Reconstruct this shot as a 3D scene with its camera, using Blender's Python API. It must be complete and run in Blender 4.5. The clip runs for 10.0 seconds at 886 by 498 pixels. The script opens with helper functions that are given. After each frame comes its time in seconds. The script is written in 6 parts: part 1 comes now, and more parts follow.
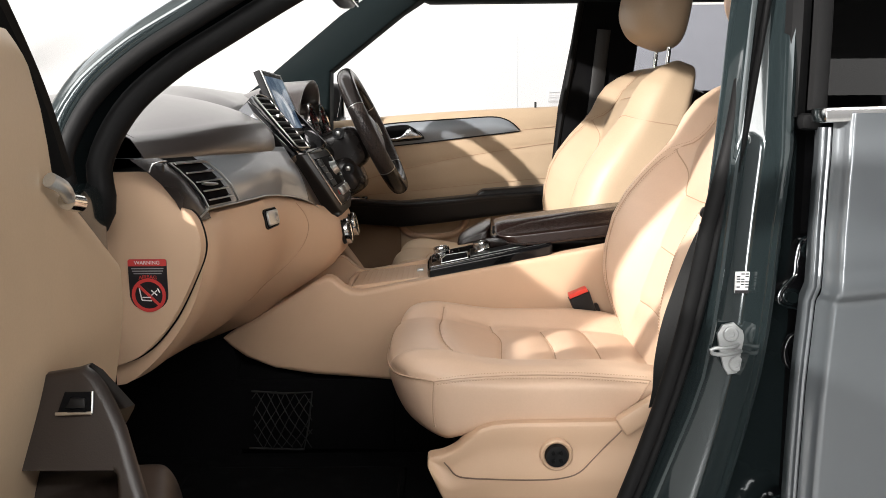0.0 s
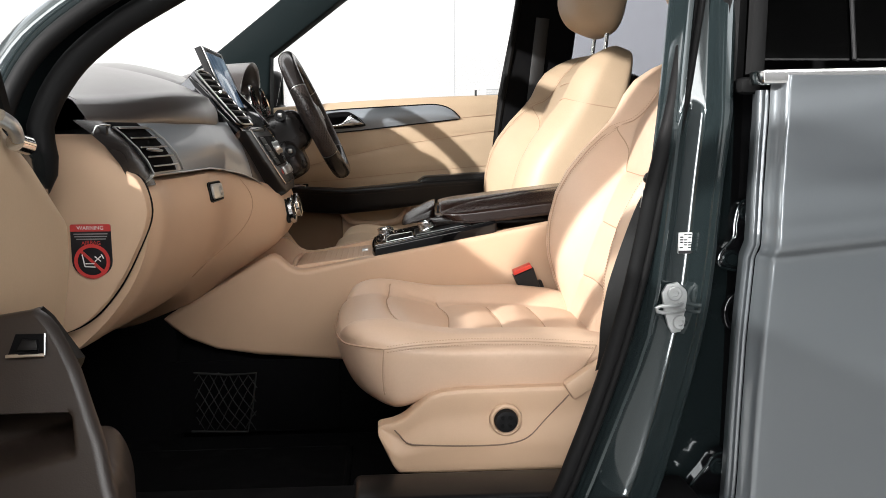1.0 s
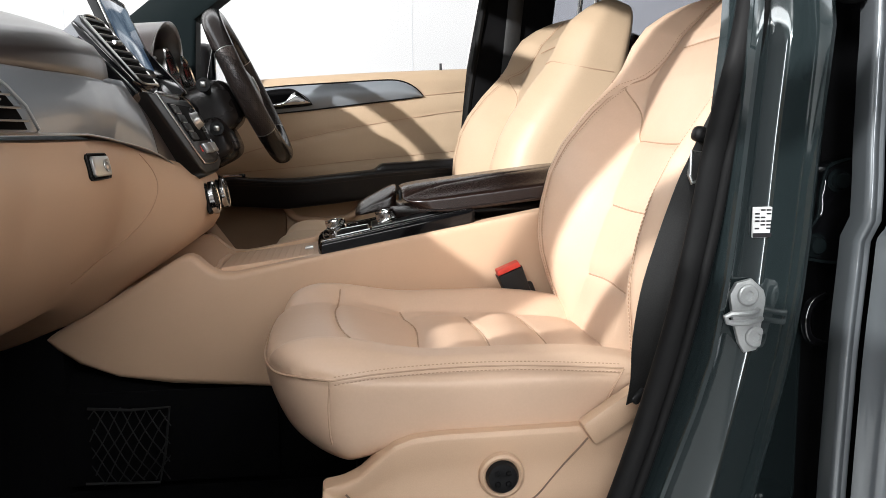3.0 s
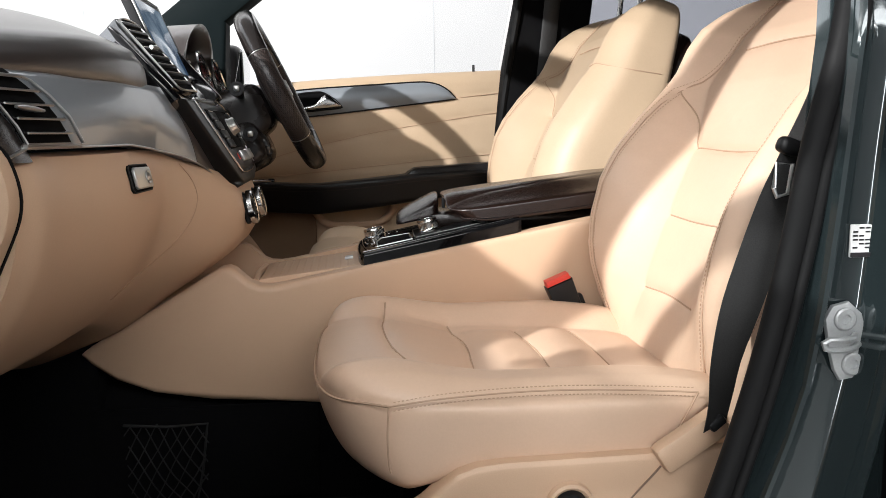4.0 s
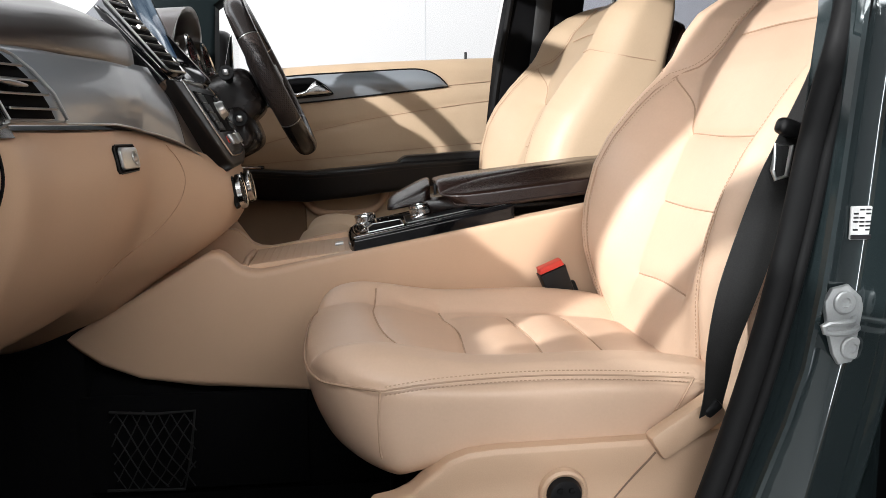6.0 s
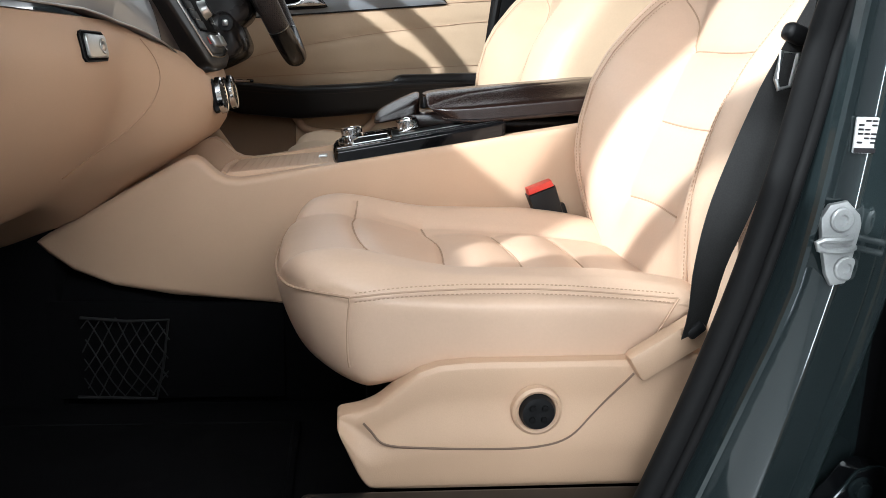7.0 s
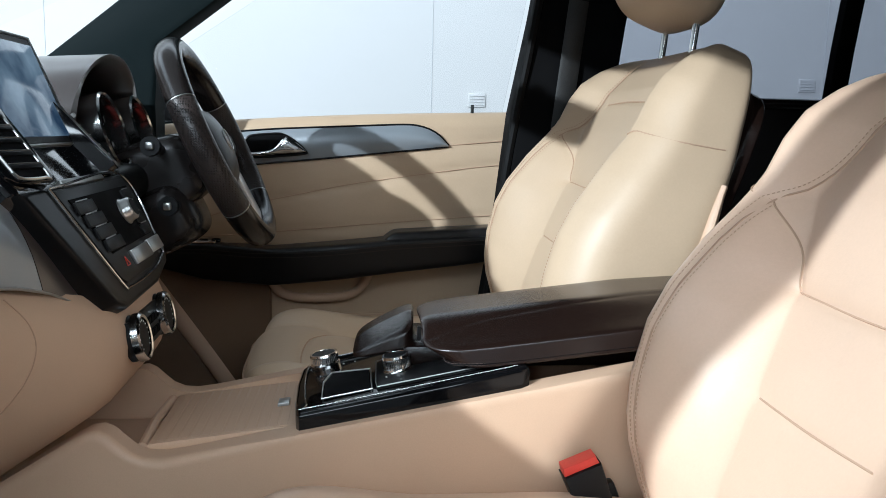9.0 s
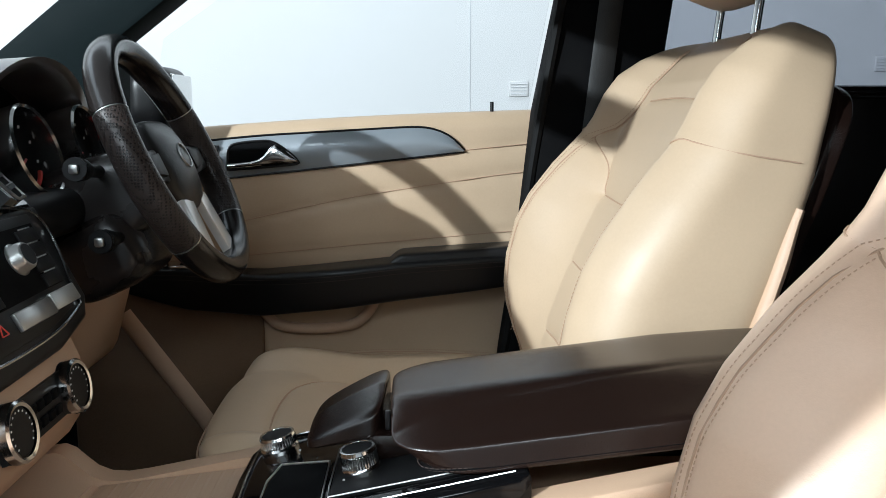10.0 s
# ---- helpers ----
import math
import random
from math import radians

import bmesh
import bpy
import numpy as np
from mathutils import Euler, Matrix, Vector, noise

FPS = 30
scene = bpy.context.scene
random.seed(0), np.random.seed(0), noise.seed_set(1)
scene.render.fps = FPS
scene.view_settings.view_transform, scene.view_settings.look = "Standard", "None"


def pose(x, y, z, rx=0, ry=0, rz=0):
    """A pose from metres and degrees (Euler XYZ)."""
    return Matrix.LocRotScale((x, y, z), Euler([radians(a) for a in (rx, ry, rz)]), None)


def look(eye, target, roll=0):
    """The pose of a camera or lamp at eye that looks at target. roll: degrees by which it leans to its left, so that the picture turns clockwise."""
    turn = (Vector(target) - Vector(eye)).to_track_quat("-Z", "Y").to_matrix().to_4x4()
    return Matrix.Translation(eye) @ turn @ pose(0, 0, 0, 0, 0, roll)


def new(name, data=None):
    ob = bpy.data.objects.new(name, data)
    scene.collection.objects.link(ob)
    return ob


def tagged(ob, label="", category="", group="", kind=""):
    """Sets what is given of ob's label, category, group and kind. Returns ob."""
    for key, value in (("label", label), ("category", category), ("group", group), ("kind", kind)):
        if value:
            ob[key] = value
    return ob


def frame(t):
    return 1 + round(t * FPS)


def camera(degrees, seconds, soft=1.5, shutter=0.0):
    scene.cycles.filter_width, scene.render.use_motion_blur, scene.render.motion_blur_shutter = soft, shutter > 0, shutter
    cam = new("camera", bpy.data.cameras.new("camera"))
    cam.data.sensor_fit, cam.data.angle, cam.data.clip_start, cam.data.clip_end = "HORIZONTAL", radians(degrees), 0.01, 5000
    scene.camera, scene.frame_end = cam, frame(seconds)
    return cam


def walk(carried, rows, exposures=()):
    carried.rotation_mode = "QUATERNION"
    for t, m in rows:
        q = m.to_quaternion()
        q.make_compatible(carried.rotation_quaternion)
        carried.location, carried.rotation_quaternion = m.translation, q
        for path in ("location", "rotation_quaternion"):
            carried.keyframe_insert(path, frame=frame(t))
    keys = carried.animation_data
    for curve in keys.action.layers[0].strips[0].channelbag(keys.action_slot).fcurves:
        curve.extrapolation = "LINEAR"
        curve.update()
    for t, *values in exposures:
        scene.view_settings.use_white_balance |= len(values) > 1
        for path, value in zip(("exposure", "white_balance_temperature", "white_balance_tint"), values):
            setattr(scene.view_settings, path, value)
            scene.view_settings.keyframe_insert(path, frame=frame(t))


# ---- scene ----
cam = camera(55.6, 10.0, soft=0.7)
PATH = [
    (0, (0.028, 0.064, 1.254), (0.008, 2.042, 0.958), -0.5),
    (0.5, (-0.002, 0.05, 1.213), (0.136, 2.025, 0.927), 0.0),
    (1, (0.004, 0.049, 1.196), (0.14, 2.025, 0.913), -0.2),
    (1.5, (0.02, 0.086, 1.17), (0.161, 2.061, 0.886), -0.9),
    (2, (0.04, 0.197, 1.141), (0.275, 2.163, 0.857), -0.8),
    (2.2, (0.047, 0.253, 1.113), (0.271, 2.224, 0.86), -0.6),
    (3.3, (0.004, 0.455, 1.128), (0.242, 2.423, 0.856), -0.6),
    (3.5, (-0.004, 0.469, 1.13), (0.216, 2.439, 0.862), -0.9),
    (4, (-0.031, 0.481, 1.138), (0.176, 2.452, 0.865), -0.8),
    (4.5, (-0.049, 0.48, 1.147), (0.166, 2.449, 0.87), -0.6),
    (5, (-0.055, 0.479, 1.148), (0.171, 2.447, 0.869), -0.5),
    (5.5, (-0.056, 0.481, 1.144), (0.177, 2.448, 0.867), -0.4),
    (6, (-0.033, 0.496, 1.124), (0.198, 2.462, 0.835), -0.4),
    (6.2, (-0.019, 0.505, 1.094), (0.205, 2.466, 0.773), 0.6),
    (7.3, (-0.004, 0.557, 1.083), (0.23, 2.493, 0.64), 2.2),
    (7.5, (0.0, 0.585, 1.094), (0.234, 2.522, 0.653), 2.3),
    (8, (0.009, 0.699, 1.148), (0.243, 2.635, 0.703), 2.1),
    (8.5, (0.008, 0.832, 1.208), (0.244, 2.772, 0.782), 2.3),
    (8.7, (0.023, 0.891, 1.223), (0.24, 2.848, 0.872), 1.6),
    (9, (0.04, 0.927, 1.266), (0.255, 2.896, 0.982), 1.3),
    (9.2, (0.058, 0.98, 1.266), (0.268, 2.952, 1.005), 0.8),
    (9.5, (0.087, 1.051, 1.286), (0.298, 3.02, 1.005), 0.6),
    (10, (0.143, 1.184, 1.297), (0.222, 3.157, 0.978), -0.0),
]
EXPOSURES = [(0.0, 0.25, 6500, 10), (2.0, 0.26, 6150, 8), (3.3, 0.10, 6200, 9), (6.2, 0.10, 6150, 9), (7.3, 0.51, 5600, 4), (8.0, 0.31, 5350, 3), (8.5, 0.02, 5350, 1), (9.0, -0.16, 5350, 1), (10.0, -0.13, 5500, 0)]
walk(cam, [(t, look(eye, target, roll)) for t, eye, target, roll in PATH], EXPOSURES)

# ---- world and light ----
world = bpy.data.worlds.new("studio")
world.use_nodes = True
scene.world = world
world.node_tree.nodes["Background"].inputs[0].default_value = (0.9, 0.95, 1.0, 1)
world.node_tree.nodes["Background"].inputs[1].default_value = 0.02


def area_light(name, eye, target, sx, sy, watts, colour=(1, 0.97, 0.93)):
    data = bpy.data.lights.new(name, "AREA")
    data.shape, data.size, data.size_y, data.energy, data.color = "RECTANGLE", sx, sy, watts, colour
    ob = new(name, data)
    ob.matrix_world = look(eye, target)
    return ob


KEY = ((-3.24, -0.97, 2.76), (-0.181, 2.36, 1.233))
area_light("key_light", KEY[0], KEY[1], 0.08, 0.08, 430, (1, 0.96, 0.92))
# Unseen fill lamps, added for soft light on sides, walls and dash.
area_light("fill_side", (0.3, -1.6, 3.35), (0.3, 0.6, 0.4), 6.0, 1.2, 235, (1, 0.975, 0.945))
area_light("fill_near_wall", (0.4, -2.5, 3.35), (0.4, -3.2, 1.0), 7.0, 0.6, 50, (1, 0.98, 0.955))
# Unseen upright strip lamp, added for highlights on the pillar ridges.
area_light("highlight_strip_near", (-1.3, -3.1, 1.55), (-1.1, 0.0, 1.45), 0.45, 2.4, 75, (1, 0.985, 0.97))
area_light("fill_far_wall", (-0.3, 4.3, 3.35), (-0.3, 4.9, 0), 7.0, 1.2, 66, (1.0, 0.98, 0.965))
area_light("fill_front", (-2.1, 2.0, 3.35), (-0.7, 2.0, 0.9), 3.4, 1.2, 35, (0.97, 0.985, 1.0))


# ---- materials ----
def material(name, colour, rough=0.5, metal=0.0, grain=0.0, grain_size=400.0, blotch=0.0, blotch_size=6.0, coat=0.0, bump=0.0, spec=0.5, wear=None, sheen=0.0):
    """A node material: base colour with two scales of variation, and fine relief."""
    m = bpy.data.materials.new(name)
    m.use_nodes = True
    nt = m.node_tree
    n, l = nt.nodes, nt.links
    b = n["Principled BSDF"]
    b.inputs["Roughness"].default_value = rough
    b.inputs["Metallic"].default_value = metal
    b.inputs["Specular IOR Level"].default_value = spec
    b.inputs["Coat Weight"].default_value = coat
    b.inputs["Coat Roughness"].default_value = 0.06
    b.inputs["Sheen Weight"].default_value = sheen
    co = n.new("ShaderNodeTexCoord")
    fine = n.new("ShaderNodeTexNoise")
    fine.inputs["Scale"].default_value = grain_size
    fine.inputs["Detail"].default_value = 3
    wide = n.new("ShaderNodeTexNoise")
    wide.inputs["Scale"].default_value = blotch_size
    wide.inputs["Detail"].default_value = 5
    l.new(co.outputs["Object"], fine.inputs["Vector"])
    l.new(co.outputs["Object"], wide.inputs["Vector"])

    def scaled(src, amount):
        r = n.new("ShaderNodeMapRange")
        r.inputs["From Min"].default_value, r.inputs["From Max"].default_value = 0.3, 0.7
        r.inputs["To Min"].default_value, r.inputs["To Max"].default_value = 1 - amount, 1 + amount
        l.new(src, r.inputs["Value"])
        return r.outputs["Result"]

    mul = n.new("ShaderNodeMath")
    mul.operation = "MULTIPLY"
    l.new(scaled(fine.outputs["Fac"], grain), mul.inputs[0])
    l.new(scaled(wide.outputs["Fac"], blotch), mul.inputs[1])
    vm = n.new("ShaderNodeVectorMath")
    vm.operation = "SCALE"
    vm.inputs[0].default_value = colour
    l.new(mul.outputs[0], vm.inputs["Scale"])
    l.new(vm.outputs["Vector"], b.inputs["Base Color"])
    rr = n.new("ShaderNodeMath")
    rr.operation = "MULTIPLY"
    rr.use_clamp = True
    rr.inputs[1].default_value = rough
    l.new(scaled(wide.outputs["Fac"], min(0.25, blotch * 1.5)), rr.inputs[0])
    l.new(rr.outputs[0], b.inputs["Roughness"])
    if bump:
        bp = n.new("ShaderNodeBump")
        bp.inputs["Strength"].default_value = bump
        bp.inputs["Distance"].default_value = 0.0006
        l.new(fine.outputs["Fac"], bp.inputs["Height"])
        l.new(bp.outputs["Normal"], b.inputs["Normal"])
    return m


def leather(name, colour, rough, pebble=900.0, strength=0.25, blotch=0.05, crease=0.22):
    """Grained leather: voronoi pebbles as relief, soft creases at a wider scale."""
    m = material(name, colour, rough, 0, 0.015, 300, blotch, 7, spec=0.4)
    nt = m.node_tree
    n, l = nt.nodes, nt.links
    co = n.new("ShaderNodeTexCoord")
    v = n.new("ShaderNodeTexVoronoi")
    v.inputs["Scale"].default_value = pebble
    soft = n.new("ShaderNodeTexNoise")
    soft.inputs["Scale"].default_value = 22
    soft.inputs["Detail"].default_value = 4
    l.new(co.outputs["Object"], v.inputs["Vector"])
    l.new(co.outputs["Object"], soft.inputs["Vector"])
    b1, b2 = n.new("ShaderNodeBump"), n.new("ShaderNodeBump")
    b1.inputs["Strength"].default_value, b1.inputs["Distance"].default_value = strength, 0.0004
    b2.inputs["Strength"].default_value, b2.inputs["Distance"].default_value = crease, 0.006
    l.new(soft.outputs["Fac"], b2.inputs["Height"])
    l.new(v.outputs["Distance"], b1.inputs["Height"])
    l.new(b2.outputs["Normal"], b1.inputs["Normal"])
    l.new(b1.outputs["Normal"], n["Principled BSDF"].inputs["Normal"])
    return m


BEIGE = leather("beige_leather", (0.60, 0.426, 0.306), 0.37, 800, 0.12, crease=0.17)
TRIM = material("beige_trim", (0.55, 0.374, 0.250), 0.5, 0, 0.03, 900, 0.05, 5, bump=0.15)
# Beige leather yellowed and darkened, so driver seat and doors look dimmer lit.
DIM_BEIGE = leather("dim_beige_leather", (0.505, 0.376, 0.252), 0.46, 800, 0.12, crease=0.06)
THREAD = material("tan_thread", (0.43, 0.29, 0.195), 0.8)
JOINT = material("brown_joint", (0.17, 0.11, 0.075), 0.7)
DARK_THREAD = material("brown_thread", (0.055, 0.038, 0.032), 0.8)
PAD = leather("dark_brown_leather", (0.040, 0.032, 0.030), 0.36, 700, 0.22, crease=0.04)
for socket, value in (("Specular IOR Level", 0.9), ("Coat Weight", 0.55), ("Coat Roughness", 0.28)):
    PAD.node_tree.nodes["Principled BSDF"].inputs[socket].default_value = value
BROWN = leather("brown_leather", (0.0125, 0.0066, 0.0050), 0.25, 700, 0.2, crease=0.05)
BROWN.node_tree.nodes["Principled BSDF"].inputs["Specular IOR Level"].default_value = 0.5
BLACK_LEATHER = leather("black_leather", (0.010, 0.0095, 0.010), 0.34, 700, 0.25, crease=0.06)
BLACK = material("black_plastic", (0.008, 0.008, 0.0085), 0.42, 0, 0.1, 700, 0.1, 8, bump=0.2, spec=0.22)
SOOT = material("black_foam", (0.003, 0.003, 0.0035), 0.9, 0, 0.2, 500, 0.2, 8, spec=0.12)
RUBBER = material("black_rubber", (0.0055, 0.0055, 0.0057), 0.62, 0, 0.1, 500, 0.12, 9, bump=0.15, spec=0.13)
SATIN = material("satin_black_plastic", (0.006, 0.006, 0.0065), 0.35, 0, 0.08, 600, 0.1, 9, spec=0.22)
DEEP = material("deep_black_gloss", (0.004, 0.004, 0.0045), 0.06, 0, 0, 100, 0.1, 5, spec=0.3)
GLOSS = material("piano_black", (0.006, 0.006, 0.007), 0.07, 0, 0, 100, 0.1, 5, coat=0.6)
CHROME = material("satin_chrome", (0.80, 0.80, 0.79), 0.16, 1.0, 0.02, 800, 0.04, 20)
SILVER = material("silver_paint", (0.50, 0.50, 0.49), 0.30, 0.9, 0.03, 900, 0.05, 12)
BRIGHT = material("bright_silver_plastic", (0.72, 0.72, 0.71), 0.28, 0.35, 0.02, 900, 0.03, 12, coat=0.4)
STEEL = material("zinc_steel", (0.62, 0.63, 0.62), 0.34, 0.85, 0.05, 500, 0.08, 30, bump=0.1)
ZINC = material("dull_zinc", (0.36, 0.37, 0.37), 0.46, 0.6, 0.05, 500, 0.08, 30, bump=0.1)
DECOR = material("grey_satin_decor", (0.250, 0.275, 0.300), 0.34, 0.22, 0.03, 900, 0.04, 5, coat=0.5)
MOULD = material("dark_brown_plastic", (0.024, 0.0175, 0.0145), 0.38, 0, 0.06, 700, 0.08, 6, bump=0.2)
# Beige trim browned down, standing in for shade low on the driver door.
SHADED_TRIM = material("shaded_beige_trim", (0.17, 0.110, 0.070), 0.85, 0, 0.15, 600, 0.1, 8, bump=0.4, spec=0.2)
CARPET = material("black_carpet", (0.0035, 0.0035, 0.004), 1.0, 0, 0.5, 900, 0.2, 12, bump=0.8, spec=0.08)
WING = material("brown_satin_plastic", (0.020, 0.0165, 0.0155), 0.26, 0, 0.05, 700, 0.08, 6)
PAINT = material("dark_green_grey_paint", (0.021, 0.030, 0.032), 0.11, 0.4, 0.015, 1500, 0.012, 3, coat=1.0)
# The car's green-grey paint made lighter, for the light this door catches.
PAINT_DOOR = material("lightened_car_paint", (0.122, 0.134, 0.144), 0.28, 0.45, 0.02, 1500, 0.012, 2.5, coat=0.9)
INNER = material("dark_teal_trim", (0.004, 0.0075, 0.0082), 0.75, 0, 0.08, 600, 0.08, 6, bump=0.15, spec=0.10)
BELT = material("black_webbing", (0.0085, 0.0082, 0.0080), 0.55, 0, 0.5, 700, 0.1, 9, bump=0.5)
RED = material("red_plastic", (0.62, 0.045, 0.03), 0.4, 0, 0.03, 500, 0.08, 30)
RED_INK = material("red_ink", (0.55, 0.05, 0.045), 0.45)
WHITE_INK = material("white_ink", (0.75, 0.75, 0.74), 0.5)
BLACK_INK = material("black_ink", (0.018, 0.016, 0.018), 0.35)
WALL = material("white_wall_paint", (0.665, 0.662, 0.655), 0.75, 0, 0.01, 200, 0.015, 0.8)
FLOOR = material("studio_floor", (0.30, 0.30, 0.295), 0.35, 0, 0.03, 120, 0.06, 1.2)
MESH_CORD = material("net_cord", (0.006, 0.006, 0.0064), 0.8, 0, 0.2, 900, 0.1, 20)


def perforated():
    """Dark leather pierced with rows of fine holes."""
    m = leather("perforated_leather", (0.022, 0.016, 0.015), 0.32, 700, 0.2, crease=0.04)
    nt = m.node_tree
    n, l = nt.nodes, nt.links
    b = n["Principled BSDF"]
    co = n.new("ShaderNodeTexCoord")
    v = n.new("ShaderNodeTexVoronoi")
    v.inputs["Scale"].default_value = 260
    v.inputs["Randomness"].default_value = 0.12
    l.new(co.outputs["Object"], v.inputs["Vector"])
    r = n.new("ShaderNodeMapRange")
    r.inputs["From Min"].default_value, r.inputs["From Max"].default_value = 0.30, 0.42
    r.inputs["To Min"].default_value, r.inputs["To Max"].default_value = 0.05, 1.0
    l.new(v.outputs["Distance"], r.inputs["Value"])
    vm = n.new("ShaderNodeVectorMath")
    vm.operation = "SCALE"
    vm.inputs[0].default_value = (0.036, 0.027, 0.024)
    l.new(r.outputs["Result"], vm.inputs["Scale"])
    l.new(vm.outputs["Vector"], b.inputs["Base Color"])
    dent = n.new("ShaderNodeBump")
    dent.inputs["Strength"].default_value, dent.inputs["Distance"].default_value = 0.8, 0.0012
    l.new(r.outputs["Result"], dent.inputs["Height"])
    l.new(dent.outputs["Normal"], b.inputs["Normal"])
    return m


PERF = perforated()
WHEEL_LEATHER = leather("glossy_wheel_leather", (0.013, 0.0105, 0.0098), 0.20, 700, 0.15, crease=0.04)


def pane_material(name, tint, gloss):
    """Thin glass: tinted, see-through, with a mirror share on top."""
    m = bpy.data.materials.new(name)
    m.use_nodes = True
    nt = m.node_tree
    n, l = nt.nodes, nt.links
    n.remove(n["Principled BSDF"])
    tr, gl, mx = n.new("ShaderNodeBsdfTransparent"), n.new("ShaderNodeBsdfGlossy"), n.new("ShaderNodeMixShader")
    tr.inputs["Color"].default_value = (*tint, 1)
    gl.inputs["Roughness"].default_value = 0.01
    fr = n.new("ShaderNodeFresnel")
    fr.inputs["IOR"].default_value = gloss
    l.new(fr.outputs[0], mx.inputs[0])
    l.new(tr.outputs[0], mx.inputs[1])
    l.new(gl.outputs[0], mx.inputs[2])
    l.new(mx.outputs[0], n["Material Output"].inputs["Surface"])
    return m


CLEAR = pane_material("clear_glass", (0.965, 0.965, 0.97), 1.02)
PRIVACY = pane_material("privacy_glass", (0.64, 0.65, 0.69), 1.2)
DARK_GLASS = pane_material("dark_privacy_glass", (0.02, 0.02, 0.022), 1.16)


def screen_material():
    """A lit display: blue sky-like haze over a dark ground."""
    m = bpy.data.materials.new("lit_display")
    m.use_nodes = True
    nt = m.node_tree
    n, l = nt.nodes, nt.links
    b = n["Principled BSDF"]
    b.inputs["Base Color"].default_value = (0.01, 0.012, 0.015, 1)
    b.inputs["Roughness"].default_value = 0.12
    co, no = n.new("ShaderNodeTexCoord"), n.new("ShaderNodeTexNoise")
    no.inputs["Scale"].default_value = 14
    no.inputs["Detail"].default_value = 6
    ramp = n.new("ShaderNodeValToRGB")
    ramp.color_ramp.elements[0].position, ramp.color_ramp.elements[0].color = 0.35, (0.05, 0.09, 0.16, 1)
    ramp.color_ramp.elements[1].position, ramp.color_ramp.elements[1].color = 0.68, (0.42, 0.52, 0.62, 1)
    l.new(co.outputs["Object"], no.inputs["Vector"])
    l.new(no.outputs["Fac"], ramp.inputs[0])
    l.new(ramp.outputs[0], b.inputs["Emission Color"])
    b.inputs["Emission Strength"].default_value = 0.45
    return m


DISPLAY = screen_material()

# ---- builders ----
PLACE = {}


def link(name, bm, mat, parent=None, label="", flat=False, angle=38):
    """Links a bmesh, drawn in world metres, as one mesh object under its parent."""
    bmesh.ops.recalc_face_normals(bm, faces=bm.faces)
    n = len(bm.verts)
    c = Vector((0, 0, 0))
    if parent is None:
        lo = Vector([min(v.co[i] for v in bm.verts) for i in range(3)])
        hi = Vector([max(v.co[i] for v in bm.verts) for i in range(3)])
        c = Vector(((lo.x + hi.x) / 2, (lo.y + hi.y) / 2, lo.z))
    else:
        for v in bm.verts:
            c += v.co
        c /= max(n, 1)
    for v in bm.verts:
        v.co -= c
    for f in bm.faces:
        f.smooth = not flat
    me = bpy.data.meshes.new(name)
    bm.to_mesh(me)
    bm.free()
    if not flat:
        me.set_sharp_from_angle(angle=radians(angle))
    for one in mat if isinstance(mat, (list, tuple)) else [mat]:
        me.materials.append(one)
    ob = new(name, me)
    PLACE[ob.name] = c
    if parent:
        ob.parent = parent
        ob.location = c - PLACE[parent.name]
    else:
        ob.location = c
    if label:
        ob["label"] = label
    return ob


def part(name, bm, mat, parent, label="", **more):
    return link(name, bm, mat, parent, label, **more)


def thing(name, at, label, category, group="", kind=""):
    ob = new(name)
    ob.empty_display_size = 0.05
    ob.location = at
    PLACE[ob.name] = Vector(at)
    return tagged(ob, label, category, group, kind)


def grid_bm(rows, closed=False, cap=False):
    """A skin over rows of equally many points."""
    bm = bmesh.new()
    vs = [[bm.verts.new(p) for p in row] for row in rows]
    n = len(rows[0])
    for a, b in zip(vs, vs[1:]):
        for i in range(n if closed else n - 1):
            j = (i + 1) % n
            bm.faces.new((a[i], a[j], b[j], b[i]))
    if cap and closed:
        bm.faces.new(vs[0])
        bm.faces.new(vs[-1])
    return bm


def spline(pts, n):
    """n points on a Catmull-Rom curve through pts, evenly by length."""
    p = [Vector(q) for q in pts]
    if len(p) == 2:
        return [p[0].lerp(p[1], i / (n - 1)) for i in range(n)]
    p = [2 * p[0] - p[1]] + p + [2 * p[-1] - p[-2]]
    dense = []
    for k in range(1, len(p) - 2):
        for i in range(24):
            t = i / 24
            a, b, c, d = p[k - 1 : k + 3]
            dense.append(0.5 * ((2 * b) + (c - a) * t + (2 * a - 5 * b + 4 * c - d) * t * t + (3 * b - a - 3 * c + d) * t**3))
    dense.append(p[-2])
    far = [0.0]
    for a, b in zip(dense, dense[1:]):
        far.append(far[-1] + (b - a).length)
    out, k = [], 0
    for i in range(n):
        want = far[-1] * i / (n - 1)
        while k < len(far) - 2 and far[k + 1] < want:
            k += 1
        gap = far[k + 1] - far[k]
        out.append(dense[k].lerp(dense[k + 1], (want - far[k]) / gap if gap > 1e-9 else 0))
    return out


